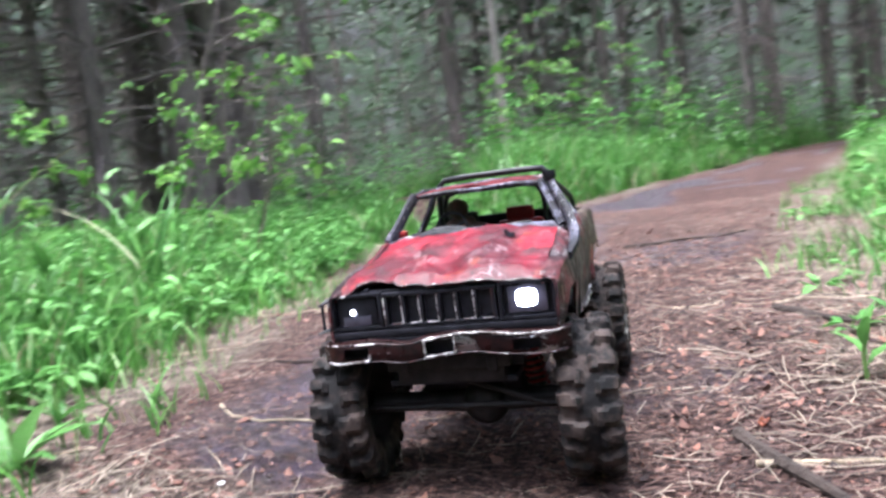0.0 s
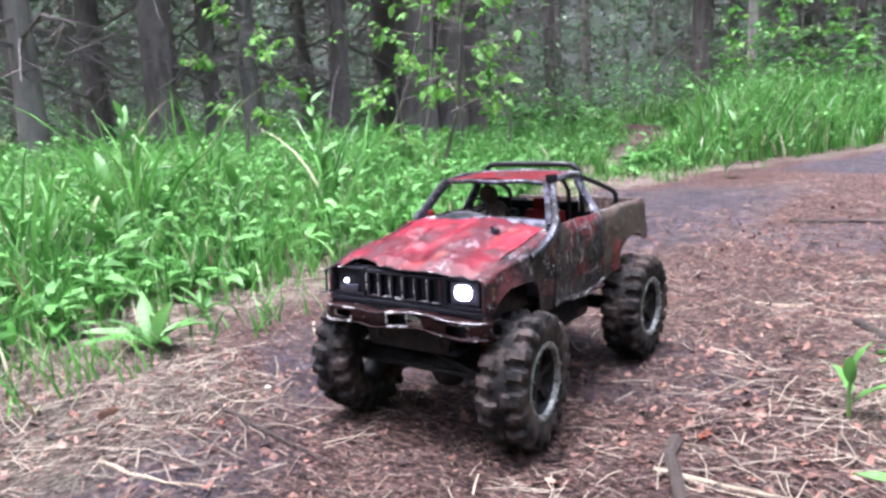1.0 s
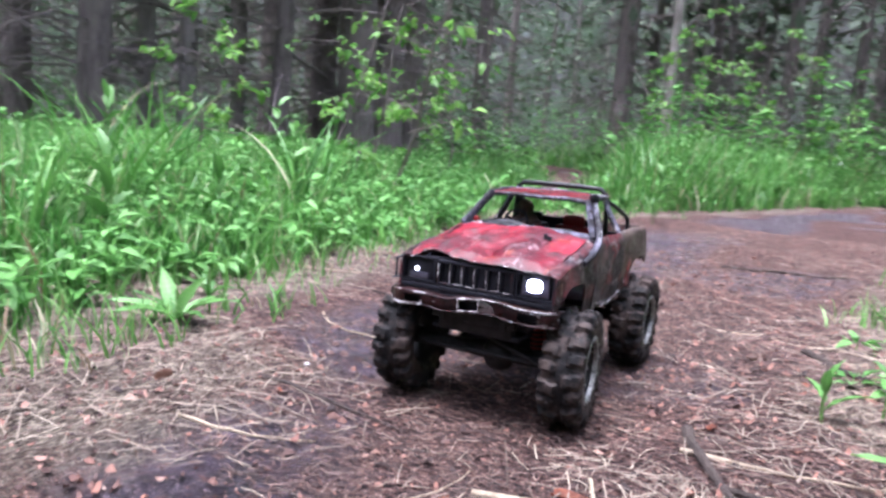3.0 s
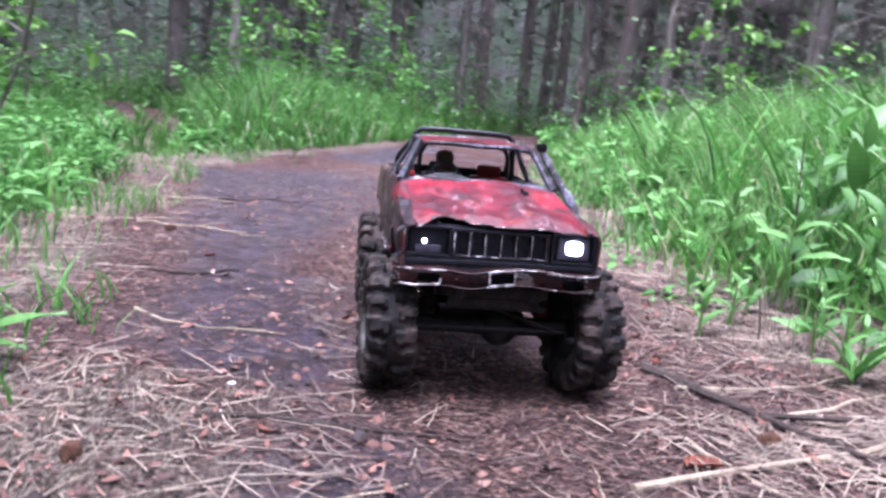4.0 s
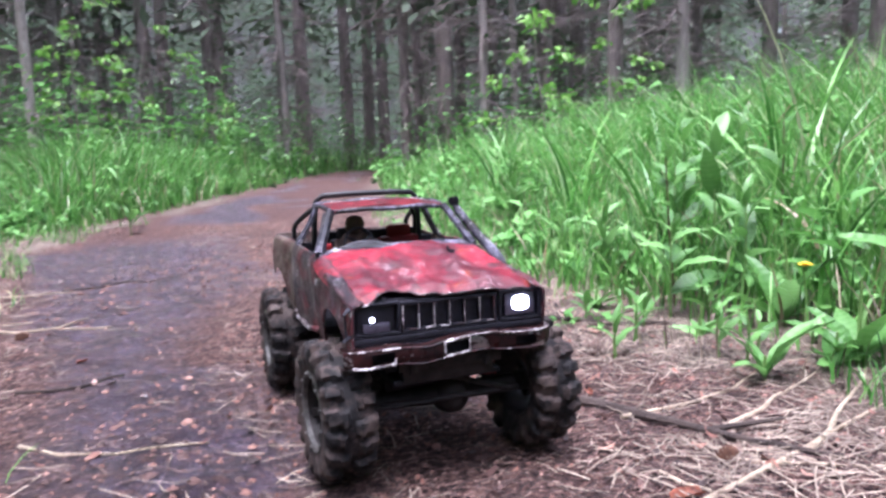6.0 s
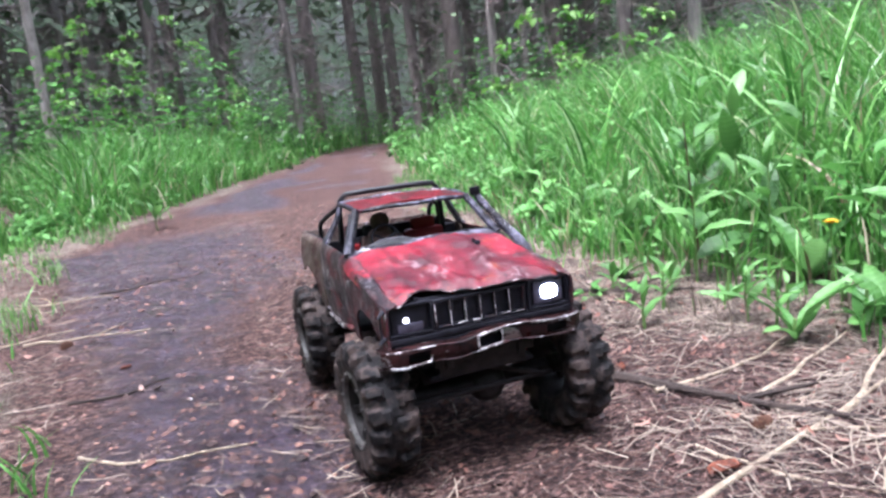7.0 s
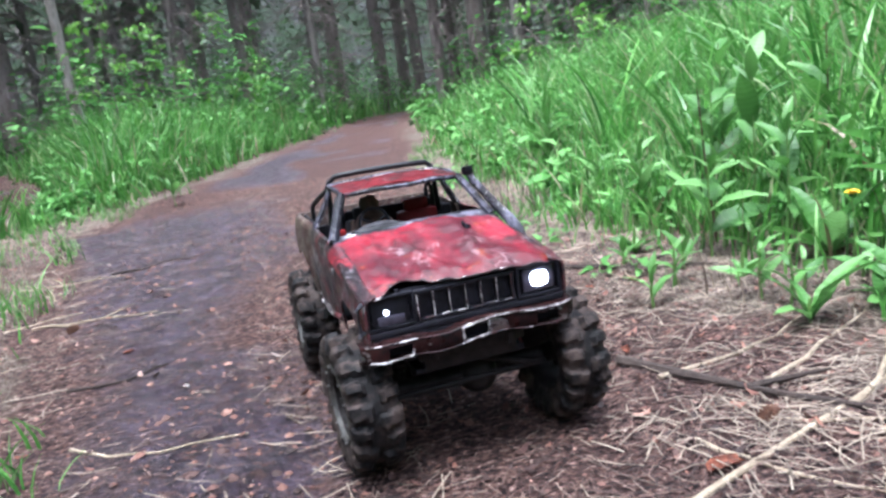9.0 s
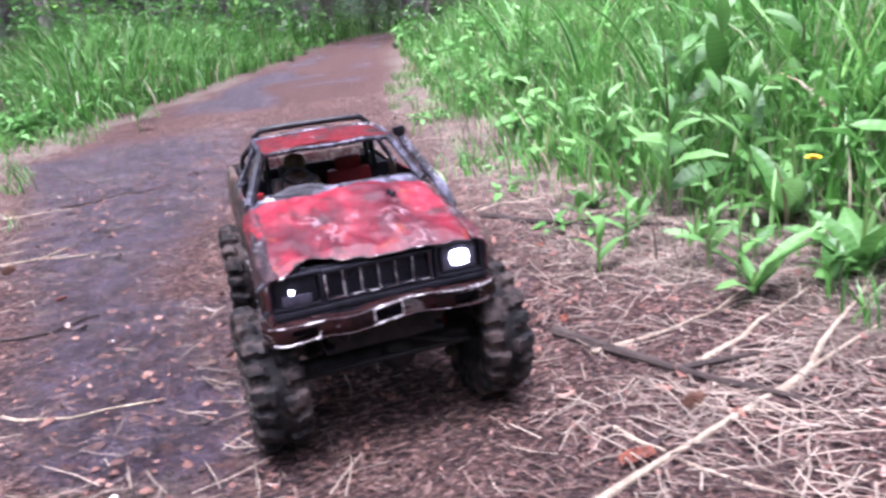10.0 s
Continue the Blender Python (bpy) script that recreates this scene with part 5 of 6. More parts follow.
KINDS = {
    "spruce": build_tree("spruce", 13.0, 0.105, "bark_dark", 1, 2.6, 46, "needle", "tall dark spruce with bare lower twigs", 1.4, 0.2, 520),
    "thick_spruce": build_tree("spruce", 15.0, 0.145, "bark_dark", 2, 3.2, 40, "needle", "thick dark-barked spruce trunk", 1.5, 0.15, 520),
    "grey_spruce": build_tree("spruce", 12.0, 0.08, "bark_grey", 3, 2.2, 52, "needle", "slim grey spruce with dead branches", 1.2, 0.35, 420),
    "pale": build_tree("birch", 11.0, 0.065, "bark_pale", 4, 3.6, 10, "woods", "slim pale-barked birch trunk", 1.2, 0.5, 360),
    "leaning": build_tree("alder", 9.0, 0.075, "bark_dark", 5, 2.0, 20, "woods", "dark leaning alder with green leaves", 1.4, 1.3, 540),
}


def tree_at(kind, x, y, turn=0.0, size=1.0):
    """Stands a copy of one of the trees at a place."""
    z = float(ground_height(np.array([x]), np.array([y]))[0])
    return copy_thing(KINDS[kind], pose(x, y, z, 0, 0, turn) @ Matrix.Scale(size, 4))


def polar(yaw, far):
    """A place by its bearing to the left of +y and its distance from the truck's nose."""
    return -math.sin(radians(yaw)) * far, math.cos(radians(yaw)) * far - 0.6


# the trees that stand out, then the wood behind them
NOTABLE = [
    ("thick_spruce", 13.0, 11.6), ("grey_spruce", 11.2, 12.2), ("spruce", 18.5, 12.0), ("thick_spruce", 29.5, 7.2), ("thick_spruce", 33.3, 6.2), ("thick_spruce", 30.8, 6.5), ("thick_spruce", 32.2, 7.6), ("spruce", 34.2, 6.8), ("thick_spruce", 36.4, 7.4), ("leaning", 39.5, 5.8), ("grey_spruce", 43.0, 7.2),
    ("grey_spruce", 46.5, 5.6), ("grey_spruce", 49.5, 5.8), ("spruce", 53.0, 5.2), ("spruce", 58.0, 6.4), ("grey_spruce", 62.0, 5.0), ("spruce", 67.0, 6.4),
    ("pale", 9.3, 9.8), ("grey_spruce", 5.5, 12.6), ("spruce", 1.5, 12.4), ("grey_spruce", 3.2, 13.0), ("spruce", -3.0, 12.6), ("grey_spruce", -8.5, 12.5),
    ("spruce", -22.5, 13.5), ("pale", -26.5, 10.5), ("spruce", -19.0, 13.0), ("spruce", -34.0, 9.0), ("grey_spruce", -39.0, 8.4), ("spruce", -45.0, 9.2), ("thick_spruce", -52.0, 8.6), ("grey_spruce", 7.4, 12.0), ("grey_spruce", -58.0, 8.0),
    ("thick_spruce", -21.0, 11.0), ("grey_spruce", -24.0, 9.6), ("spruce", -29.0, 10.5), ("thick_spruce", -31.5, 12.0), ("grey_spruce", -36.5, 11.0), ("spruce", -16.0, 11.5),
    ("thick_spruce", -29.0, 12.5), ("thick_spruce", -30.2, 13.5), ("thick_spruce", -10.0, 15.0), ("spruce", -8.5, 16.0), ("thick_spruce", 0.0, 15.5), ("thick_spruce", 7.0, 13.5), ("spruce", 4.0, 16.0), ("thick_spruce", -13.5, 16.0), ("spruce", -20.0, 16.0), ("thick_spruce", -25.0, 15.0), ("thick_spruce", -4.0, 16.5), ("spruce", -17.5, 15.0),
]
tree_rng = random.Random(5)
stood = []
for kind, yaw, far in NOTABLE:
    x, y = polar(yaw, far)
    while float(inside(np.array([x]), np.array([y]))[0]) > -0.45:
        x += -0.1 if -12 < yaw < 8 else 0.1
    stood.append((x, y))
    tree_at(kind, x, y, tree_rng.uniform(0, 360), tree_rng.uniform(0.9, 1.1))
while len(stood) < 137:
    yaw, far = tree_rng.uniform(-78, 86), 9.5 + 20.5 * tree_rng.random() ** 1.3
    x, y = polar(yaw, far)
    if float(inside(np.array([x]), np.array([y]))[0]) > -0.5 or (-32 < yaw < 20 and far < 15) or min(math.hypot(x - a, y - b) for a, b in stood) < 0.75:
        continue
    stood.append((x, y))
    tree_at(tree_rng.choice(["spruce", "thick_spruce", "grey_spruce", "grey_spruce", "pale", "leaning", "spruce"]), x, y, tree_rng.uniform(0, 360), tree_rng.uniform(0.75, 1.2))
for k in range(24):
    a = radians(tree_rng.uniform(95, 265))
    x, y = -math.sin(a) * tree_rng.uniform(4, 12), math.cos(a) * tree_rng.uniform(4, 12)
    if float(inside(np.array([x]), np.array([y]))[0]) < -0.6:
        tree_at(tree_rng.choice(["spruce", "thick_spruce", "grey_spruce"]), x, y, tree_rng.uniform(0, 360), tree_rng.uniform(0.8, 1.2))
for ob in KINDS.values():
    ob.matrix_basis = pose(tree_rng.uniform(-6, 6), -14 - tree_rng.uniform(0, 4), 0)


def build_far_woods(n, r0, r1, top, seed, size, material, label):
    """Leaves of shrubs and boughs in clumps, deep in the wood."""
    rng = np.random.default_rng(seed)
    yaw = rng.uniform(radians(-85), radians(92), n // 30)
    far = rng.uniform(r0, r1, n // 30)
    cx, cy = -np.sin(yaw) * far, np.cos(yaw) * far - 0.6
    cz = rng.uniform(0.0, 1.0, n // 30) ** 1.5 * top * far / r1 + ground_height(cx, cy)
    keep = inside(cx, cy) < -0.6
    cx, cy, cz = (np.repeat(v[keep], 30) for v in (cx, cy, cz))
    k = len(cx)
    spread = (0.55 if r0 < 10 else 0.75) * np.ones_like(cx)
    centre = np.stack([cx + rng.normal(0, spread), cy + rng.normal(0, spread), np.maximum(cz + rng.normal(0, 0.4, k), 0.05)], -1)
    a = rng.uniform(0, 6.28, k)
    way = np.stack([np.cos(a), np.sin(a), rng.uniform(-0.7, 0.5, k)], -1)
    up = np.stack([rng.normal(0, 1.0, k), rng.normal(0, 1.0, k), np.ones(k)], -1)
    ln = size * rng.uniform(0.5, 1.4, k)
    verts, faces = (leaves if r0 < 10 else sprigs)(centre, way, up, ln, ln * rng.uniform(0.35, 0.7, k))
    return tagged(from_arrays("far_woods", verts, faces, M[material], True), label, "woods", kind="stuff")


build_far_woods(36000, 8.0, 16.0, 1.9, 61, 0.070, "woods", "shady green shrubs between the trunks")
build_far_woods(130000, 12.0, 34.0, 12.0, 62, 0.095, "woods_far", "green boughs deep in the wood, haze mixed into their colour")


def build_backdrop():
    """The wood closes round: a far self-lit ring with an uneven top."""
    rng = np.random.default_rng(3)
    n = 180
    a = np.linspace(0, 2 * np.pi, n, endpoint=False)
    top = 24.0 + 2.5 * np.sin(a * 7 + 1) + 1.5 * np.sin(a * 19) + rng.uniform(-1.5, 1.5, n)
    rows = [np.stack([np.cos(a) * 42, np.sin(a) * 42, np.full(n, -2.0)], -1), np.stack([np.cos(a) * 42, np.sin(a) * 42, top], -1)]
    verts = np.concatenate(rows)
    i = np.arange(n)
    quads = np.stack([i, (i + 1) % n, (i + 1) % n + n, i + n], -1)
    q = Paint("self_lit_wood", 0.95)
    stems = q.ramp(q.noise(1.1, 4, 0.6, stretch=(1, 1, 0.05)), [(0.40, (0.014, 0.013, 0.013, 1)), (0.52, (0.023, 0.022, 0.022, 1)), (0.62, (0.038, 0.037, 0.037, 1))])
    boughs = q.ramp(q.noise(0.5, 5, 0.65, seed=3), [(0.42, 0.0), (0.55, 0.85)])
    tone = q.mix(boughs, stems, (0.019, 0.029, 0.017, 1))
    # pale patches painted as bright sky between the boughs
    sky_gaps = q.ramp(q.noise(0.9, 5, 0.7, seed=9), [(0.66, 0.0), (0.69, 1.0)])
    q.colour(q.mix(sky_gaps, tone, (0.12, 0.13, 0.14, 1)))
    # the ring glows in its own colours, in place of hazy daylight
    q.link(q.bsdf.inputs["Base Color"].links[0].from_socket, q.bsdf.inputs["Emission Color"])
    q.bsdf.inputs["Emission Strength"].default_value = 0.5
    return tagged(from_arrays("backdrop", verts, [quads], q.mat), "grey-green depth of the wood painted on a self-lit ring", "woods", kind="structure")


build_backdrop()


# ---------------------------------------------------------------- litter on the path
def build_stalks(name, n, x0, x1, y0, y1, length, width, lift, material, label, seed, lo, hi):
    """Fallen stalks or needles lying on the ground; lo and hi bound how far inside the path they lie."""
    rng = np.random.default_rng(seed)
    x, y = scatter(n, x0, x1, y0, y1, rng)
    s = inside(x, y) + 0.04 * ripple(x, y, 21, 9.0)
    keep = (s > lo) & (s < hi) & (rng.uniform(0, 1, n) < np.clip((hi - s) / 0.24, 0, 1)) & clear_of_camera(x, y, 0.27) & (rng.uniform(0, 1, n) < np.clip(0.6 + 0.6 * ripple(x, y, seed, 6.0), 0.08, 1))
    # the wet mud beside the truck lies nearly bare
    bare = (x < -0.14 + 0.05 * ripple(x, y, 35, 7.0)) & (x > tab(LEFT_BANK, y) + 0.2) & (lo > -0.2)
    keep &= ~bare | (rng.uniform(0, 1, n) < 0.25)
    keep &= (x > 0) | (y > 1.2) | (s < left_reach(y)) | (rng.uniform(0, 1, n) < 0.2) | (hi > 1.0)
    x, y = x[keep], y[keep]
    k = len(x)
    a, ln = rng.uniform(0, 6.28, k), length * rng.lognormal(0, 0.45, k)
    curl = rng.normal(0, 0.07, k)
    w = width * rng.uniform(0.6, 1.4, k)
    cols = []
    for t in (-0.5, 0.0, 0.5):
        px = x + np.cos(a) * ln * t - np.sin(a) * ln * curl * (t * t * 2)
        py = y + np.sin(a) * ln * t + np.cos(a) * ln * curl * (t * t * 2)
        pz = ground_height(px, py) + lift * rng.uniform(0.4, 2.2, k)
        off = np.stack([-np.sin(a) * w / 2, np.cos(a) * w / 2, 0 * w], -1)
        mid = np.stack([px, py, pz], -1)
        cols += [mid - off, mid + np.array([0, 0, 1.0]) * (w * 0.45)[:, None], mid + off]
    verts = np.stack(cols, 1)
    base = (np.arange(k) * 9)[:, None]
    quads = np.concatenate([base + np.array(q) for q in ([0, 1, 4, 3], [1, 2, 5, 4], [3, 4, 7, 6], [4, 5, 8, 7])])
    return tagged(from_arrays(name, verts.reshape(-1, 3), [quads], M[material], False), label, "litter", kind="stuff")


build_stalks("fallen_straw", 95000, -1.9, 1.6, -0.7, 3.4, 0.040, 0.0011, 0.0035, "straw", "bleached straw lying along the path's edges", 71, -0.22, 0.24)
build_stalks("fallen_straw", 8000, -1.2, 1.2, -0.8, 3.0, 0.030, 0.0011, 0.002, "straw", "scattered pale straw on the mud", 72, 0.1, 2.0)
build_stalks("fallen_needles", 60000, -1.4, 1.2, -0.6, 2.4, 0.013, 0.0009, 0.0016, "needle_litter", "reddish fallen conifer needles", 73, -0.1, 2.0)
build_stalks("fallen_needles", 24000, -0.55, 0.65, -0.3, 0.8, 0.015, 0.0009, 0.002, "needle_litter", "reddish conifer needles thick on the path", 75, 0.0, 2.0)
build_stalks("fallen_straw", 5000, -0.95, -0.30, -0.4, 1.3, 0.036, 0.0011, 0.003, "straw", "bleached straw thick beside the grass", 76, -0.21, 0.18)
build_stalks("fallen_straw", 2200, 0.12, 0.80, -0.40, 1.1, 0.042, 0.0011, 0.003, "straw", "bleached straw thick below the bank", 78, -0.25, 0.42)
build_stalks("fallen_straw", 120, 0.16, 0.46, -0.04, 0.26, 0.040, 0.0012, 0.003, "straw", "bleached straw heaped beside the wheel", 79, -0.3, 0.45)
build_stalks("fallen_straw", 1900, -0.62, -0.10, -0.45, 0.04, 0.036, 0.0011, 0.003, "straw", "bleached straw spread before the low bank", 80, -0.21, 0.55)
build_stalks("fallen_straw", 800, 0.12, 0.42, -0.30, -0.07, 0.038, 0.0011, 0.003, "straw", "bleached straw trodden into the litter", 82, -0.3, 0.6)
build_stalks("fallen_straw", 5000, -7.0, 5.0, 3.0, 11.0, 0.10, 0.004, 0.004, "straw", "bleached straw along the far path", 74, -0.2, 0.22)


def build_crumbs(n, seed):
    """Crumbs of bark and cone scales, little tilted chips."""
    rng = np.random.default_rng(seed)
    x, y = scatter(n, -1.5, 1.4, -0.8, 3.0, rng)
    s = inside(x, y)
    bare = (x < -0.14) & (x > tab(LEFT_BANK, y) + left_reach(y))
    keep = (s > -0.05) & (~bare | (rng.uniform(0, 1, n) < 0.55)) & (rng.uniform(0, 1, n) < np.clip(0.5 + 0.6 * ripple(x, y, 77, 4.0), 0.1, 1))
    x, y = x[keep], y[keep]
    k = len(x)
    r = np.minimum(0.0026 * rng.lognormal(0, 0.5, k), 0.0075)
    a = rng.uniform(0, 6.28, k)
    c = rooted(x, y) + np.array([0, 0, 0.005])
    ring = []
    for j in range(5):
        t = a + j * 1.2566 + rng.uniform(-0.25, 0.25, k)
        rr = r * rng.uniform(0.7, 1.3, k)
        ring.append(c + np.stack([np.cos(t) * rr, np.sin(t) * rr * 0.7, rng.uniform(-0.4, 0.4, k) * r], -1))
    ring.append(c + np.stack([0 * r, 0 * r, r * 0.7], -1))
    verts = np.stack(ring, 1)
    base = (np.arange(k) * 6)[:, None]
    tris = np.concatenate([base + np.array([j, (j + 1) % 5, 5]) for j in range(5)])
    return tagged(from_arrays("bark_crumbs", verts.reshape(-1, 3), [tris], M["chip"]), "reddish-brown crumbs of bark and cone scales", "litter", kind="stuff")


build_crumbs(76000, 81)


def build_flakes(n, seed):
    """Scraps of dead leaf and bark: thin bent chips lying at all tilts."""
    rng = np.random.default_rng(seed)
    x, y = scatter(n, -1.3, 1.2, -0.75, 2.2, rng)
    s = inside(x, y)
    bare = (x < np.interp(y, [0.3, 2.5], [-0.12, 0.2]) + 0.06 * ripple(x, y, 35, 7.0)) & (x > tab(LEFT_BANK, y) + left_reach(y))
    keep = (s > -0.12) & (~bare | (rng.uniform(0, 1, n) < 0.14)) & (rng.uniform(0, 1, n) < np.clip(0.55 + 0.6 * ripple(x, y, 83, 5.0), 0.08, 1))
    x, y = x[keep], y[keep]
    k = len(x)
    a = rng.uniform(0, 6.28, k)
    ln = np.minimum(0.0054 * rng.lognormal(0, 0.45, k), 0.016)
    w = ln * rng.uniform(0.3, 0.7, k)
    way = np.stack([np.cos(a), np.sin(a), rng.normal(0, 0.28, k)], -1)
    side = np.stack([-np.sin(a), np.cos(a), rng.normal(0, 0.35, k)], -1)
    c = rooted(x, y) + np.stack([0 * x, 0 * x, 0.006 + ln * 0.15], -1)
    cols = []
    for t, wide, up in ((-0.5, 0.45, 0.10), (-0.1, 1.0, -0.05), (0.3, 0.8, 0.0), (0.55, 0.2, 0.22)):
        mid = c + way * (ln * t)[:, None] + np.array([0, 0, 1.0]) * (ln * up)[:, None]
        half = side * (w * wide * 0.5 * rng.uniform(0.7, 1.2, k))[:, None]
        cols += [mid - half, mid + half]
    base = (np.arange(k) * 8)[:, None]
    quads = np.concatenate([base + np.array([2 * j, 2 * j + 1, 2 * j + 3, 2 * j + 2]) for j in range(3)])
    return tagged(from_arrays("leaf_litter", np.stack(cols, 1).reshape(-1, 3), [quads], M["flake"], True), "reddish-brown scraps of dead leaf and bark", "litter", kind="stuff")


build_flakes(42000, 84)


def stick(x, y, turn, length, radius, material, label, curve=0.1, name="stick", fork=False, lift=0.0):
    """A twig that lies on the ground."""
    rng = random.Random(int((x + 9) * 1000 + (y + 9) * 77))
    bm = bmesh.new()
    pts, rad = [], []
    n = 8
    a = radians(turn)
    for k in range(n):
        t = k / (n - 1) - 0.5
        px = x + math.cos(a) * length * t - math.sin(a) * length * curve * (4 * t * t - 0.5) + rng.uniform(-1, 1) * length * 0.012
        py = y + math.sin(a) * length * t + math.cos(a) * length * curve * (4 * t * t - 0.5) + rng.uniform(-1, 1) * length * 0.012
        pz = float(ground_height(np.array([px]), np.array([py]))[0]) + radius * 0.7 + lift * (t + 0.5)
        pts.append((px, py, pz))
        rad.append(radius * (1.1 - 0.7 * (t + 0.5)) * rng.uniform(0.85, 1.15))
    tube(bm, pts, rad, 7)
    if fork:
        p = Vector(pts[4])
        d = Vector((math.cos(a + 0.8), math.sin(a + 0.8), 0.1)) * length * 0.3
        tube(bm, [p, p + d * 0.5, p + d], [radius * 0.6, radius * 0.5, radius * 0.25], 6)
    return tagged(to_object(name, bm, M[material]), label, "stick", "sticks on the path")


PALE, DARK = "bleached thin stalk lying on the ground", "dark wet stick lying on the muddy path"
stick(-0.30, 0.16, -20, 0.20, 0.0022, "twig_pale", PALE, 0.14)
stick(-0.36, 0.42, 10, 0.13, 0.0030, "twig_dark", DARK, 0.03)
stick(-0.52, 0.02, 28, 0.16, 0.0026, "twig_pale", PALE, 0.05)
stick(-0.45, -0.16, 60, 0.12, 0.0020, "twig_pale", PALE, 0.12)
stick(0.30, -0.145, 15, 0.44, 0.0032, "twig_pale", "long straight bleached stalk lying across the litter", 0.01)
stick(-0.44, 0.80, -8, 0.22, 0.0028, "twig_pale", PALE, 0.02, fork=True)
stick(-0.62, 0.55, 25, 0.20, 0.0026, "twig_pale", PALE, 0.03)
stick(0.42, 0.42, -52, 0.34, 0.0055, "twig_dark", "long crooked dark stick lying across needles", 0.05, fork=True)
stick(0.27, -0.05, -64, 0.28, 0.0062, "twig_dark", "thick crooked dark root lying across the litter", 0.06, fork=True)
stick(0.34, 0.02, 10, 0.24, 0.0026, "twig_pale", PALE, 0.05)
stick(0.48, -0.06, 30, 0.36, 0.0032, "twig_pale", "long straight bleached stalk lying across the litter", 0.01)
stick(0.42, -0.02, 20, 0.26, 0.0026, "twig_pale", "long straight bleached stalk lying across the litter", 0.02)
stick(0.30, -0.16, -35, 0.14, 0.0022, "twig_pale", PALE, 0.10)
stick(0.20, -0.20, -62, 0.16, 0.0020, "twig_pale", PALE, 0.05)
stick(0.05, -0.22, 70, 0.11, 0.0018, "twig_pale", PALE, 0.08)
stick(-0.15, -0.105, -9, 0.22, 0.0028, "twig_dark", DARK, 0.03)
stick(-0.16, -0.22, 12, 0.15, 0.0022, "twig_pale", PALE, 0.06)
stick(0.46, 0.60, 4, 0.26, 0.0024, "twig_pale", PALE, 0.03)
stick(-0.34, 1.30, 15, 0.26, 0.0032, "twig_dark", DARK, 0.06)
stick(0.25, 1.55, 8, 0.34, 0.0050, "twig_dark", DARK, 0.03)
stick(-0.55, 1.25, -12, 0.25, 0.0028, "twig_pale", PALE, 0.04)
stick(-0.62, 0.86, 5, 0.30, 0.0028, "twig_pale", PALE, 0.05)
stick(0.28, 0.62, 3, 0.20, 0.0022, "twig_pale", PALE, 0.05)


def pine_cone(x, y, turn, length):
    """A cone lying on its side, built of rows of scales."""
    bm = bmesh.new()
    m = Matrix.Translation((x, y, float(ground_height(np.array([x]), np.array([y]))[0]) + length * 0.24)) @ Matrix.Rotation(radians(turn), 4, "Z")
    for k in range(9):
        t = k / 8
        r = length * 0.26 * math.sin(math.pi * (0.12 + 0.82 * t)) ** 0.7
        for j in range(8):
            a = 2 * math.pi * (j + 0.5 * (k % 2)) / 8
            q = Vector((length * (t - 0.5), r * math.cos(a), r * math.sin(a)))
            out = Vector((0.45, math.cos(a), math.sin(a))).normalized() * length * 0.10
            side = Vector((0, -math.sin(a), math.cos(a))) * length * 0.07
            vs = [bm.verts.new(m @ w) for w in (q * 0.9 - side, q + out - side * 0.6, q + out + side * 0.6, q * 0.9 + side, Vector((q.x, 0, 0)))]
            bm.faces.new(vs[:4])
            bm.faces.new((vs[0], vs[4], vs[1]))
            bm.faces.new((vs[3], vs[2], vs[4]))
    return tagged(to_object("pine_cone", bm, M["cone"]), "reddish-brown fir cone lying on the mud", "pine cone", "cones on the path")


for x, y, a, ln in ((0.25, -0.12, 20, 0.024), (-0.33, -0.17, 100, 0.022), (-0.47, 0.75, 60, 0.024)):
    pine_cone(x, y, a, ln)


def pebble(x, y, size, seed):
    """A pale chip of stone on the mud."""
    bm = bmesh.new()
    bmesh.ops.create_icosphere(bm, subdivisions=2, radius=size)
    z = float(ground_height(np.array([x]), np.array([y]))[0])
    for v in bm.verts:
        v.co *= 1 + 0.3 * wob(v.co / size, 1.3, seed)
        v.co = Vector((v.co.x * 1.3 + x, v.co.y + y, v.co.z * 0.6 + z + size * 0.35))
    return tagged(to_object("pebble", bm, M["pale_stone"]), "small whitish stone chip on the mud", "pebble", "stone chips")


for x, y, size, seed in ((-0.27, 0.33, 0.0035, 1), (-0.24, -0.02, 0.0035, 2)):
    pebble(x, y, size, seed)


def bark_flake(x, y, turn, size, seed):
    """A curled scrap of red bark."""
    bm = bmesh.new()
    z = float(ground_height(np.array([x]), np.array([y]))[0])
    rng = random.Random(seed)
    m = Matrix.Translation((x, y, z + size * 0.10)) @ Matrix.Rotation(radians(turn), 4, "Z")
    rows = []
    for i in range(6):
        row = []
        for j in range(5):
            u, v = i / 5 - 0.5, j / 4 - 0.5
            w = 0.55 * (1 - 1.6 * u * u) + 0.08 * rng.uniform(-1, 1)
            row.append(bm.verts.new(m @ Vector((u * size * 1.2, v * w * size, size * (0.55 * v * v + 0.06 * rng.uniform(-1, 1))))))
        rows.append(row)
    for a, b in zip(rows, rows[1:]):
        for j in range(4):
            bm.faces.new((a[j], b[j], b[j + 1], a[j + 1]))
    bmesh.ops.solidify(bm, geom=bm.faces[:], thickness=0.0012)
    return tagged(to_object("bark_flake", bm, M["red_bark"]), "curled orange-red scrap of bark on the litter", "bark", "bark scraps")


M["red_bark"] = plain("red_bark", (0.11, 0.030, 0.016, 1), (0.30, 0.085, 0.045, 1), 120, 0.7)
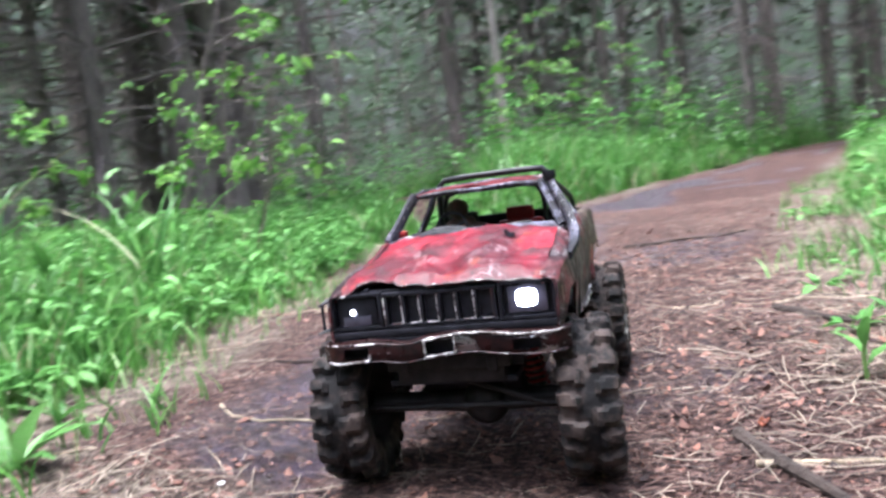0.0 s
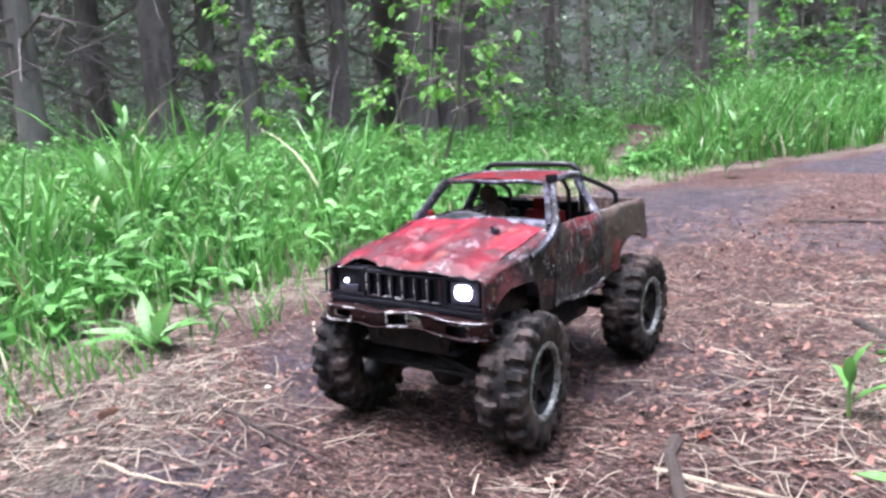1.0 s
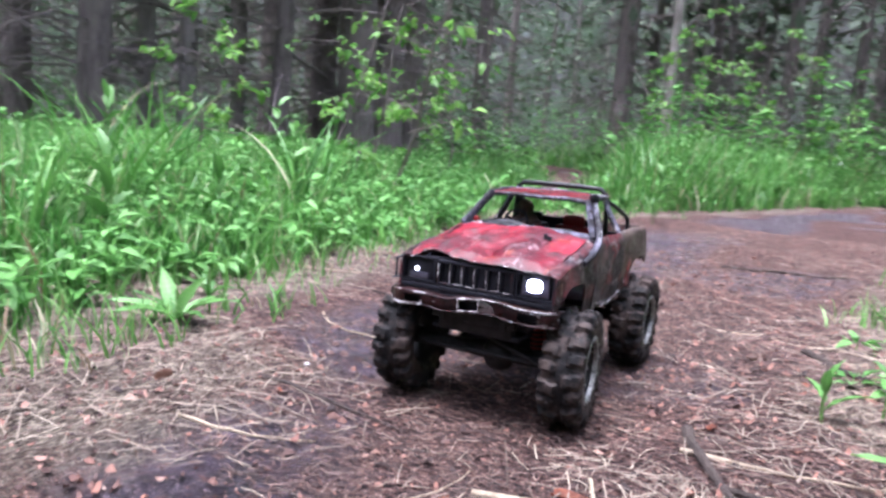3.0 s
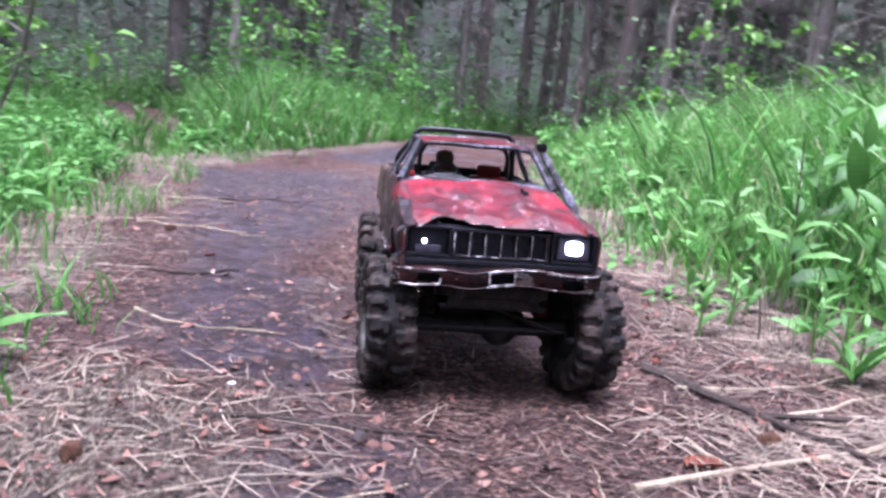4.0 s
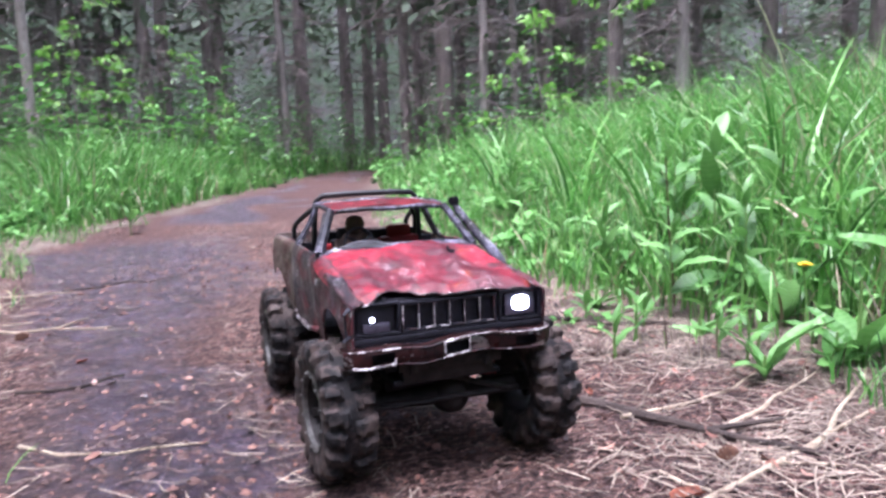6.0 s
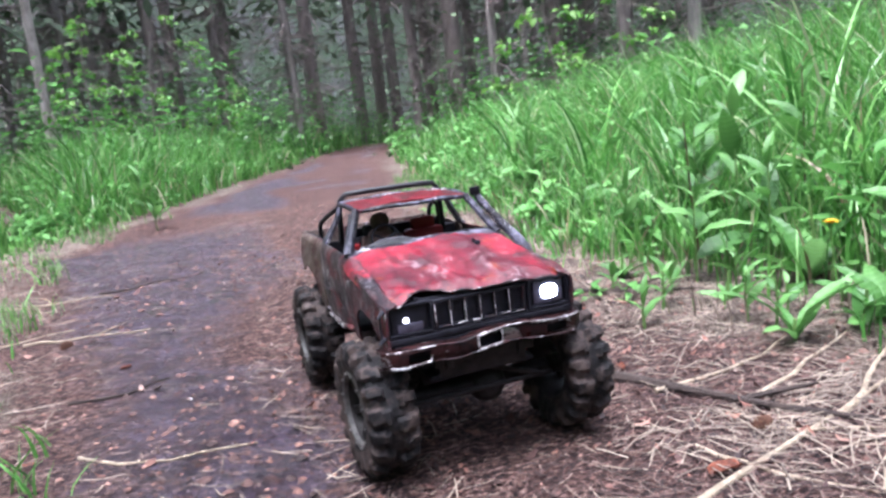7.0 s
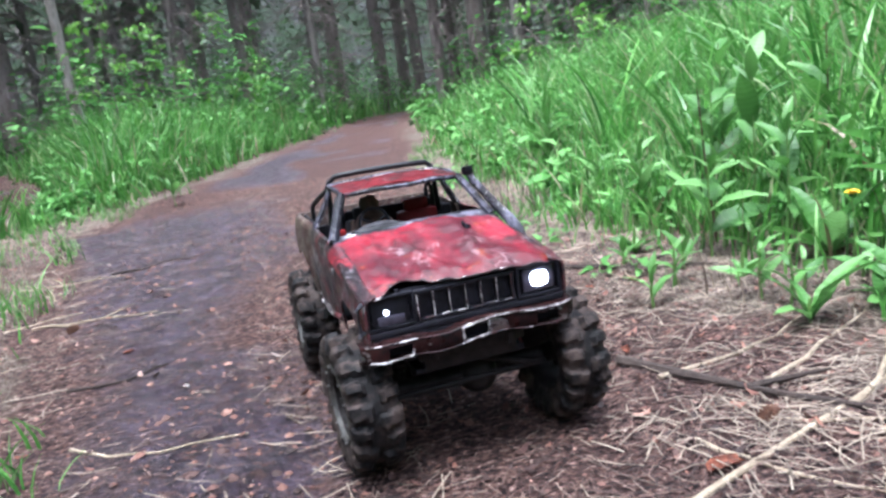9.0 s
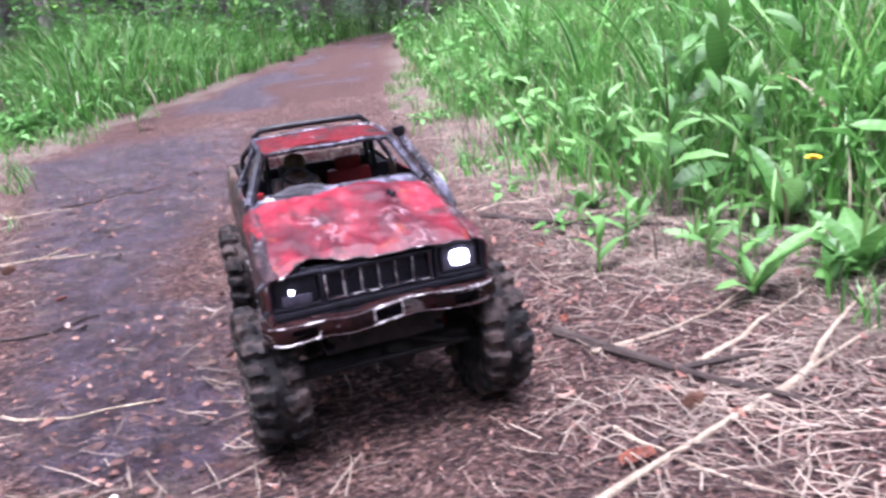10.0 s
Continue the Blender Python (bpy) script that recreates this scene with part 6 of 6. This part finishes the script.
for k, (x, y, size) in enumerate(((0.16, -0.17, 0.026), (0.24, 0.10, 0.016), (-0.20, -0.12, 0.012), (-0.36, 0.55, 0.014), (0.33, 0.34, 0.015), (-0.44, 0.22, 0.012), (0.07, -0.23, 0.013))):
    bark_flake(x, y, k * 71, size, k)


# ---------------------------------------------------------------- plants by the path
LEAF_MESH = {}


def leaf_mesh(kind):
    """A leaf blade shared by the plants: a curved, folded surface with a midrib."""
    if kind in LEAF_MESH:
        return LEAF_MESH[kind]
    wide, tip, wave = {"oval": (0.15, 0.9, 0.02), "strap": (0.10, 1.1, 0.015), "round": (0.28, 0.75, 0.03)}[kind]
    bm = bmesh.new()
    n = 7
    rows = []
    for k in range(n + 1):
        t = k / n
        w = wide * math.sin(math.pi * min(1.0, t**0.8 * 0.97 + 0.02)) ** tip + 0.006
        z = 0.30 * t - 0.42 * t * t
        ripple_z = wave * math.sin(t * 17)
        rows.append([bm.verts.new((t, -w, z + 0.22 * w + ripple_z)), bm.verts.new((t, -w * 0.5, z + 0.08 * w)), bm.verts.new((t, 0, z - 0.012)), bm.verts.new((t, w * 0.5, z + 0.08 * w)), bm.verts.new((t, w, z + 0.22 * w - ripple_z))])
    for a, b in zip(rows, rows[1:]):
        for j in range(4):
            bm.faces.new((a[j], b[j], b[j + 1], a[j + 1]))
    mesh = bpy.data.meshes.new(kind + "_leaf")
    bm.to_mesh(mesh)
    bm.free()
    mesh.polygons.foreach_set("use_smooth", [True] * len(mesh.polygons))
    mesh.materials.append(M["plant_leaf"])
    LEAF_MESH[kind] = mesh
    return mesh


q = Paint("plant_leaf", 0.45, 0.0, 0.4)
base = q.ramp(q.each(), [(0.0, (0.045, 0.13, 0.026, 1)), (0.6, (0.095, 0.23, 0.052, 1)), (1.0, (0.17, 0.34, 0.11, 1))])
rib = q.n.new("ShaderNodeTexWave")
rib.inputs["Scale"].default_value, rib.inputs["Distortion"].default_value = 3.2, 1.5
q.link(q.geo.outputs["Object"], rib.inputs["Vector"])
mixed = q.mix(q.ramp(rib.outputs["Fac"], [(0.0, 0.0), (0.85, 0.0), (1.0, 0.10)]), base, (0.22, 0.42, 0.12, 1))
q.colour(mixed)
q.bump(rib.outputs["Fac"], 0.12, 0.01)
thin = q.n.new("ShaderNodeBsdfTranslucent")
q.link(mixed, thin.inputs["Color"])
both = q.n.new("ShaderNodeMixShader")
both.inputs[0].default_value = 0.3
q.link(q.bsdf.outputs[0], both.inputs[1])
q.link(thin.outputs[0], both.inputs[2])
q.link(both.outputs[0], q.n["Material Output"].inputs["Surface"])
M["plant_leaf"] = q.mat
M["stem"] = plain("green_stem", (0.07, 0.14, 0.03, 1), (0.13, 0.22, 0.06, 1), 120, 0.6)
M["stem_dark"] = plain("brown_stem", (0.05, 0.028, 0.02, 1), (0.11, 0.06, 0.04, 1), 120, 0.7)


def herb(x, y, height, leaf, kind, count, seed, label, name="leafy_herb", rosette=False, stem="stem", lean=(0.0, 0.0)):
    """A plant with its stem and single leaves."""
    rng = random.Random(seed)
    z = float(ground_height(np.array([x]), np.array([y]))[0])
    plant = tagged(new(name), label, "plant", "plants by the path")
    plant.location = (x, y, z)
    top = Vector((lean[0], lean[1], height))
    bm = bmesh.new()
    tube(bm, [(0, 0, -0.005), top * 0.5 + Vector((rng.uniform(-1, 1), rng.uniform(-1, 1), 0)) * height * 0.05, top], [0.0024, 0.002, 0.0012] if not rosette else [0.003, 0.003, 0.002], 6)
    part("stem", bm, M[stem], plant)
    for k in range(count):
        t = (k + 0.5) / count
        s = 0.04 + 0.03 * t if rosette else 0.22 + 0.78 * t
        a = k * 2.4 + rng.uniform(-0.4, 0.4)
        size = leaf * rng.uniform(0.7, 1.2) * (1.0 if rosette else (1.15 - 0.5 * t))
        up = rng.uniform(18, 62) if rosette else rng.uniform(15, 70)
        ob = new("leaf", leaf_mesh(kind))
        ob.parent = plant
        ob.matrix_basis = Matrix.Translation(top * s) @ Matrix.Rotation(a, 4, "Z") @ Matrix.Rotation(radians(-up), 4, "Y") @ Matrix.Rotation(radians(rng.uniform(-25, 25)), 4, "X") @ Matrix.Scale(size, 4)
    return plant


BROAD = "broad-leaved green herb growing at the path's edge"
ROSETTE = "low rosette of long green leaves in the straw"
TALL = "tall leafy green weed among the grass"
# beside the straw, where the bank begins
herb(0.52, 0.22, 0.05, 0.048, "oval", 7, 1, ROSETTE, rosette=True)
herb(0.56, 0.02, 0.05, 0.045, "round", 6, 2, BROAD, rosette=True)
herb(0.50, 0.47, 0.05, 0.055, "oval", 8, 3, ROSETTE, rosette=True)
herb(0.68, 0.30, 0.20, 0.085, "oval", 9, 4, TALL)
herb(0.74, 0.55, 0.26, 0.095, "oval", 10, 5, TALL)
herb(0.62, 0.62, 0.16, 0.085, "strap", 9, 6, BROAD)
herb(0.92, 0.45, 0.34, 0.10, "oval", 11, 9, "tall weed with a brown stem and green leaves", stem="stem_dark")
herb(1.10, 0.75, 0.38, 0.12, "strap", 12, 11, TALL)
herb(0.70, 0.92, 0.14, 0.10, "oval", 8, 12, BROAD)
herb(0.66, -0.08, 0.08, 0.055, "strap", 8, 13, ROSETTE, rosette=True)
herb(0.84, 1.45, 0.20, 0.11, "oval", 9, 15, BROAD)
herb(0.62, 0.40, 0.28, 0.06, "oval", 8, 16, "thin brown-stemmed sapling with a few leaves", "sapling", stem="stem_dark", lean=(-0.05, -0.03))
DOCK = "dock plant with long upright pale green leaves"
herb(0.60, 0.02, 0.12, 0.12, "oval", 7, 61, DOCK, rosette=True)
herb(0.66, 0.20, 0.14, 0.13, "oval", 8, 62, DOCK, rosette=True)
herb(0.72, 0.42, 0.30, 0.11, "oval", 9, 63, DOCK)
herb(0.56, 0.34, 0.16, 0.10, "oval", 7, 64, DOCK)
herb(0.82, 0.62, 0.34, 0.13, "oval", 9, 65, DOCK)
herb(0.62, -0.14, 0.10, 0.10, "oval", 6, 66, DOCK, rosette=True)
herb(0.78, 0.05, 0.28, 0.11, "oval", 9, 67, DOCK)
SPROUT = "small green sprout in the litter"
herb(0.47, 0.13, 0.07, 0.05, "oval", 6, 43, SPROUT)
herb(0.43, 0.26, 0.06, 0.05, "oval", 6, 44, SPROUT)
for k, (x, y) in enumerate([(0.61, 0.10), (0.64, 0.34), (0.47, 0.08), (0.53, 0.00), (0.53, 0.12), (0.57, 0.26), (0.49, 0.32), (0.35, 0.20), (0.58, -0.06), (0.43, 0.40)]):
    herb(x, y, 0.03 + 0.02 * (k % 3), 0.042 + 0.006 * (k % 4), "oval", 3 + k % 3, 101 + k, SPROUT)
herb(0.45, 0.03, 0.03, 0.10, "strap", 6, 121, ROSETTE, rosette=True)
herb(-0.50, 0.0, 0.05, 0.095, "strap", 10, 20, ROSETTE, rosette=True)
herb(-0.60, 0.16, 0.05, 0.06, "strap", 9, 21, ROSETTE, rosette=True)
herb(-0.70, 0.34, 0.05, 0.065, "oval", 8, 22, ROSETTE, rosette=True)
herb(-0.78, 0.62, 0.08, 0.065, "oval", 8, 23, BROAD, rosette=True)
herb(-0.92, 0.20, 0.22, 0.09, "oval", 10, 24, TALL)
herb(-0.98, 0.55, 0.26, 0.09, "oval", 10, 25, TALL)
herb(-1.12, 1.0, 0.30, 0.10, "oval", 11, 26, TALL)
herb(-0.86, -0.08, 0.20, 0.10, "strap", 11, 27, TALL)
herb(-1.25, 0.45, 0.34, 0.10, "oval", 11, 28, TALL)
herb(-1.45, 1.3, 0.38, 0.10, "oval", 12, 29, TALL)
herb(-0.98, 2.42, 0.20, 0.07, "oval", 11, 33, TALL)
herb(-1.02, 2.64, 0.22, 0.07, "oval", 11, 34, TALL)
herb(-0.88, 0.92, 0.07, 0.06, "oval", 7, 30, BROAD, rosette=True)
herb(-0.42, 3.1, 0.24, 0.10, "oval", 10, 31, TALL)
herb(-0.36, 2.7, 0.14, 0.09, "oval", 8, 32, BROAD)


def dandelion(x, y, height):
    z = float(ground_height(np.array([x]), np.array([y]))[0])
    flower = tagged(new("dandelion"), "yellow dandelion flower on a thin stalk", "flower")
    flower.location = (x, y, z)
    bm = bmesh.new()
    tube(bm, [(0, 0, -0.004), (0.004, 0, height * 0.5), (0, 0.003, height)], 0.0015, 6)
    part("stalk", bm, M["stem"], flower)
    bm = bmesh.new()
    for ring, (r, lift, n) in enumerate(((0.011, 0.003, 18), (0.008, 0.005, 14), (0.005, 0.006, 9))):
        for k in range(n):
            a = 2 * math.pi * k / n + ring
            c, s = math.cos(a), math.sin(a)
            side = Vector((-s, c, 0)) * 0.0014
            root, tip = Vector((0, 0, height)), Vector((c * r, s * r, height + lift))
            vs = [bm.verts.new(v) for v in (root - side, tip - side, tip + side, root + side)]
            bm.faces.new(vs)
    part("flower_head", bm, M["petal"], flower, "bright yellow petals")


dandelion(0.66, 0.16, 0.10)


def sapling(x, y, height, lean, seed, label, boughs=9, per=16, size=0.055, trunk=0.012):
    """A young broad-leaved tree: thin trunk, boughs and bunches of fresh leaves."""
    rng = random.Random(seed)
    nrng = np.random.default_rng(seed)
    z = float(ground_height(np.array([x]), np.array([y]))[0])
    tree = tagged(new("sapling"), label, "sapling", "saplings by the path")
    tree.location = (x, y, z)
    top = Vector((lean[0], lean[1], height))
    bm = bmesh.new()
    pts = [Vector((0, 0, -0.02)), top * 0.35 + Vector((0.02, 0.01, 0)), top * 0.7 - Vector((0.02, 0.02, 0)), top]
    tube(bm, pts, [trunk, trunk * 0.8, trunk * 0.55, trunk * 0.2], 8)
    part("trunk", bm, M["bark_dark"], tree)
    cs, ws = [], []
    for k in range(boughs):
        s = 0.35 + 0.63 * k / (boughs - 1)
        a = k * 2.4 + rng.uniform(-0.5, 0.5)
        r = height * rng.uniform(0.22, 0.42) * (1.2 - 0.6 * s)
        root = top * s
        tip = root + Vector((math.cos(a) * r, math.sin(a) * r, r * rng.uniform(-0.25, 0.35)))
        bm = bmesh.new()
        tube(bm, [root, root.lerp(tip, 0.5) + Vector((0, 0, 0.05 * r)), tip], [trunk * 0.4, trunk * 0.28, trunk * 0.1], 5)
        part("bough", bm, M["bark_dark"], tree)
        bunches = [rng.uniform(0.35, 0.9), 0.97] + ([0.6] if per > 14 else [])
        for at in bunches:
            knot = root.lerp(tip, at) + Vector((rng.gauss(0, 0.02), rng.gauss(0, 0.02), rng.gauss(0, 0.02)))
            for j in range(max(3, per // 3)):
                cs.append(knot + Vector((rng.gauss(0, 0.4), rng.gauss(0, 0.4), rng.gauss(0, 0.3))) * size)
                ws.append((math.cos(a) * 0.6 + rng.uniform(-1, 1), math.sin(a) * 0.6 + rng.uniform(-1, 1), rng.uniform(-0.9, 0.15)))
    k = len(cs)
    ln = nrng.uniform(0.6, 1.35, k) * size
    up = np.stack([nrng.normal(0, 0.35, k), nrng.normal(0, 0.35, k), np.ones(k)], -1)
    verts, faces = leaves(np.array(cs), np.array(ws), up, ln, ln * nrng.uniform(0.45, 0.65, k))
    crown = from_arrays("crown", verts, faces, M["young_leaf"], True)
    crown.parent = tree


SAP = "young broad-leaved sapling with fresh yellow-green leaves"
sapling(-1.55, 1.9, 0.62, (0.05, 0.02), 1, SAP, 8, 20, 0.043, 0.007)
sapling(-2.1, 1.5, 0.75, (0.1, 0.0), 2, SAP, 8, 22, 0.047, 0.008)
sapling(-1.75, 3.2, 0.70, (0.05, 0.0), 3, SAP, 8, 13, 0.047, 0.008)
sapling(-0.75, 7.2, 1.6, (0.0, 0.1), 5, SAP, 8, 22, 0.055, 0.008)
sapling(-0.5, 7.6, 1.7, (0.25, 0.0), 6, SAP, 11, 22, 0.062, 0.013)
sapling(0.35, 7.8, 0.9, (0.05, 0.0), 7, SAP, 9, 22, 0.062, 0.01)
sapling(-0.85, 5.6, 1.5, (0.12, -0.1), 15, SAP, 9, 16, 0.066, 0.009)
sapling(-2.4, 2.8, 1.5, (0.5, 0.2), 8, SAP, 9, 12, 0.055, 0.013)
sapling(2.1, 3.4, 1.1, (-0.1, 0.0), 9, SAP, 9, 22, 0.058, 0.010)
sapling(3.4, 4.6, 1.5, (0.0, 0.0), 10, SAP, 10, 24, 0.062, 0.012)
sapling(-2.9, 3.9, 1.3, (0.2, 0.2), 11, SAP, 9, 12, 0.055, 0.012)
sapling(-1.75, 2.7, 0.95, (0.10, -0.1), 12, SAP, 10, 20, 0.051, 0.008)
sapling(-1.75, 2.3, 1.15, (0.25, 0.0), 13, SAP, 8, 12, 0.047, 0.010)
sapling(-1.35, 1.9, 0.95, (0.45, -0.25), 14, SAP, 9, 9, 0.051, 0.009)
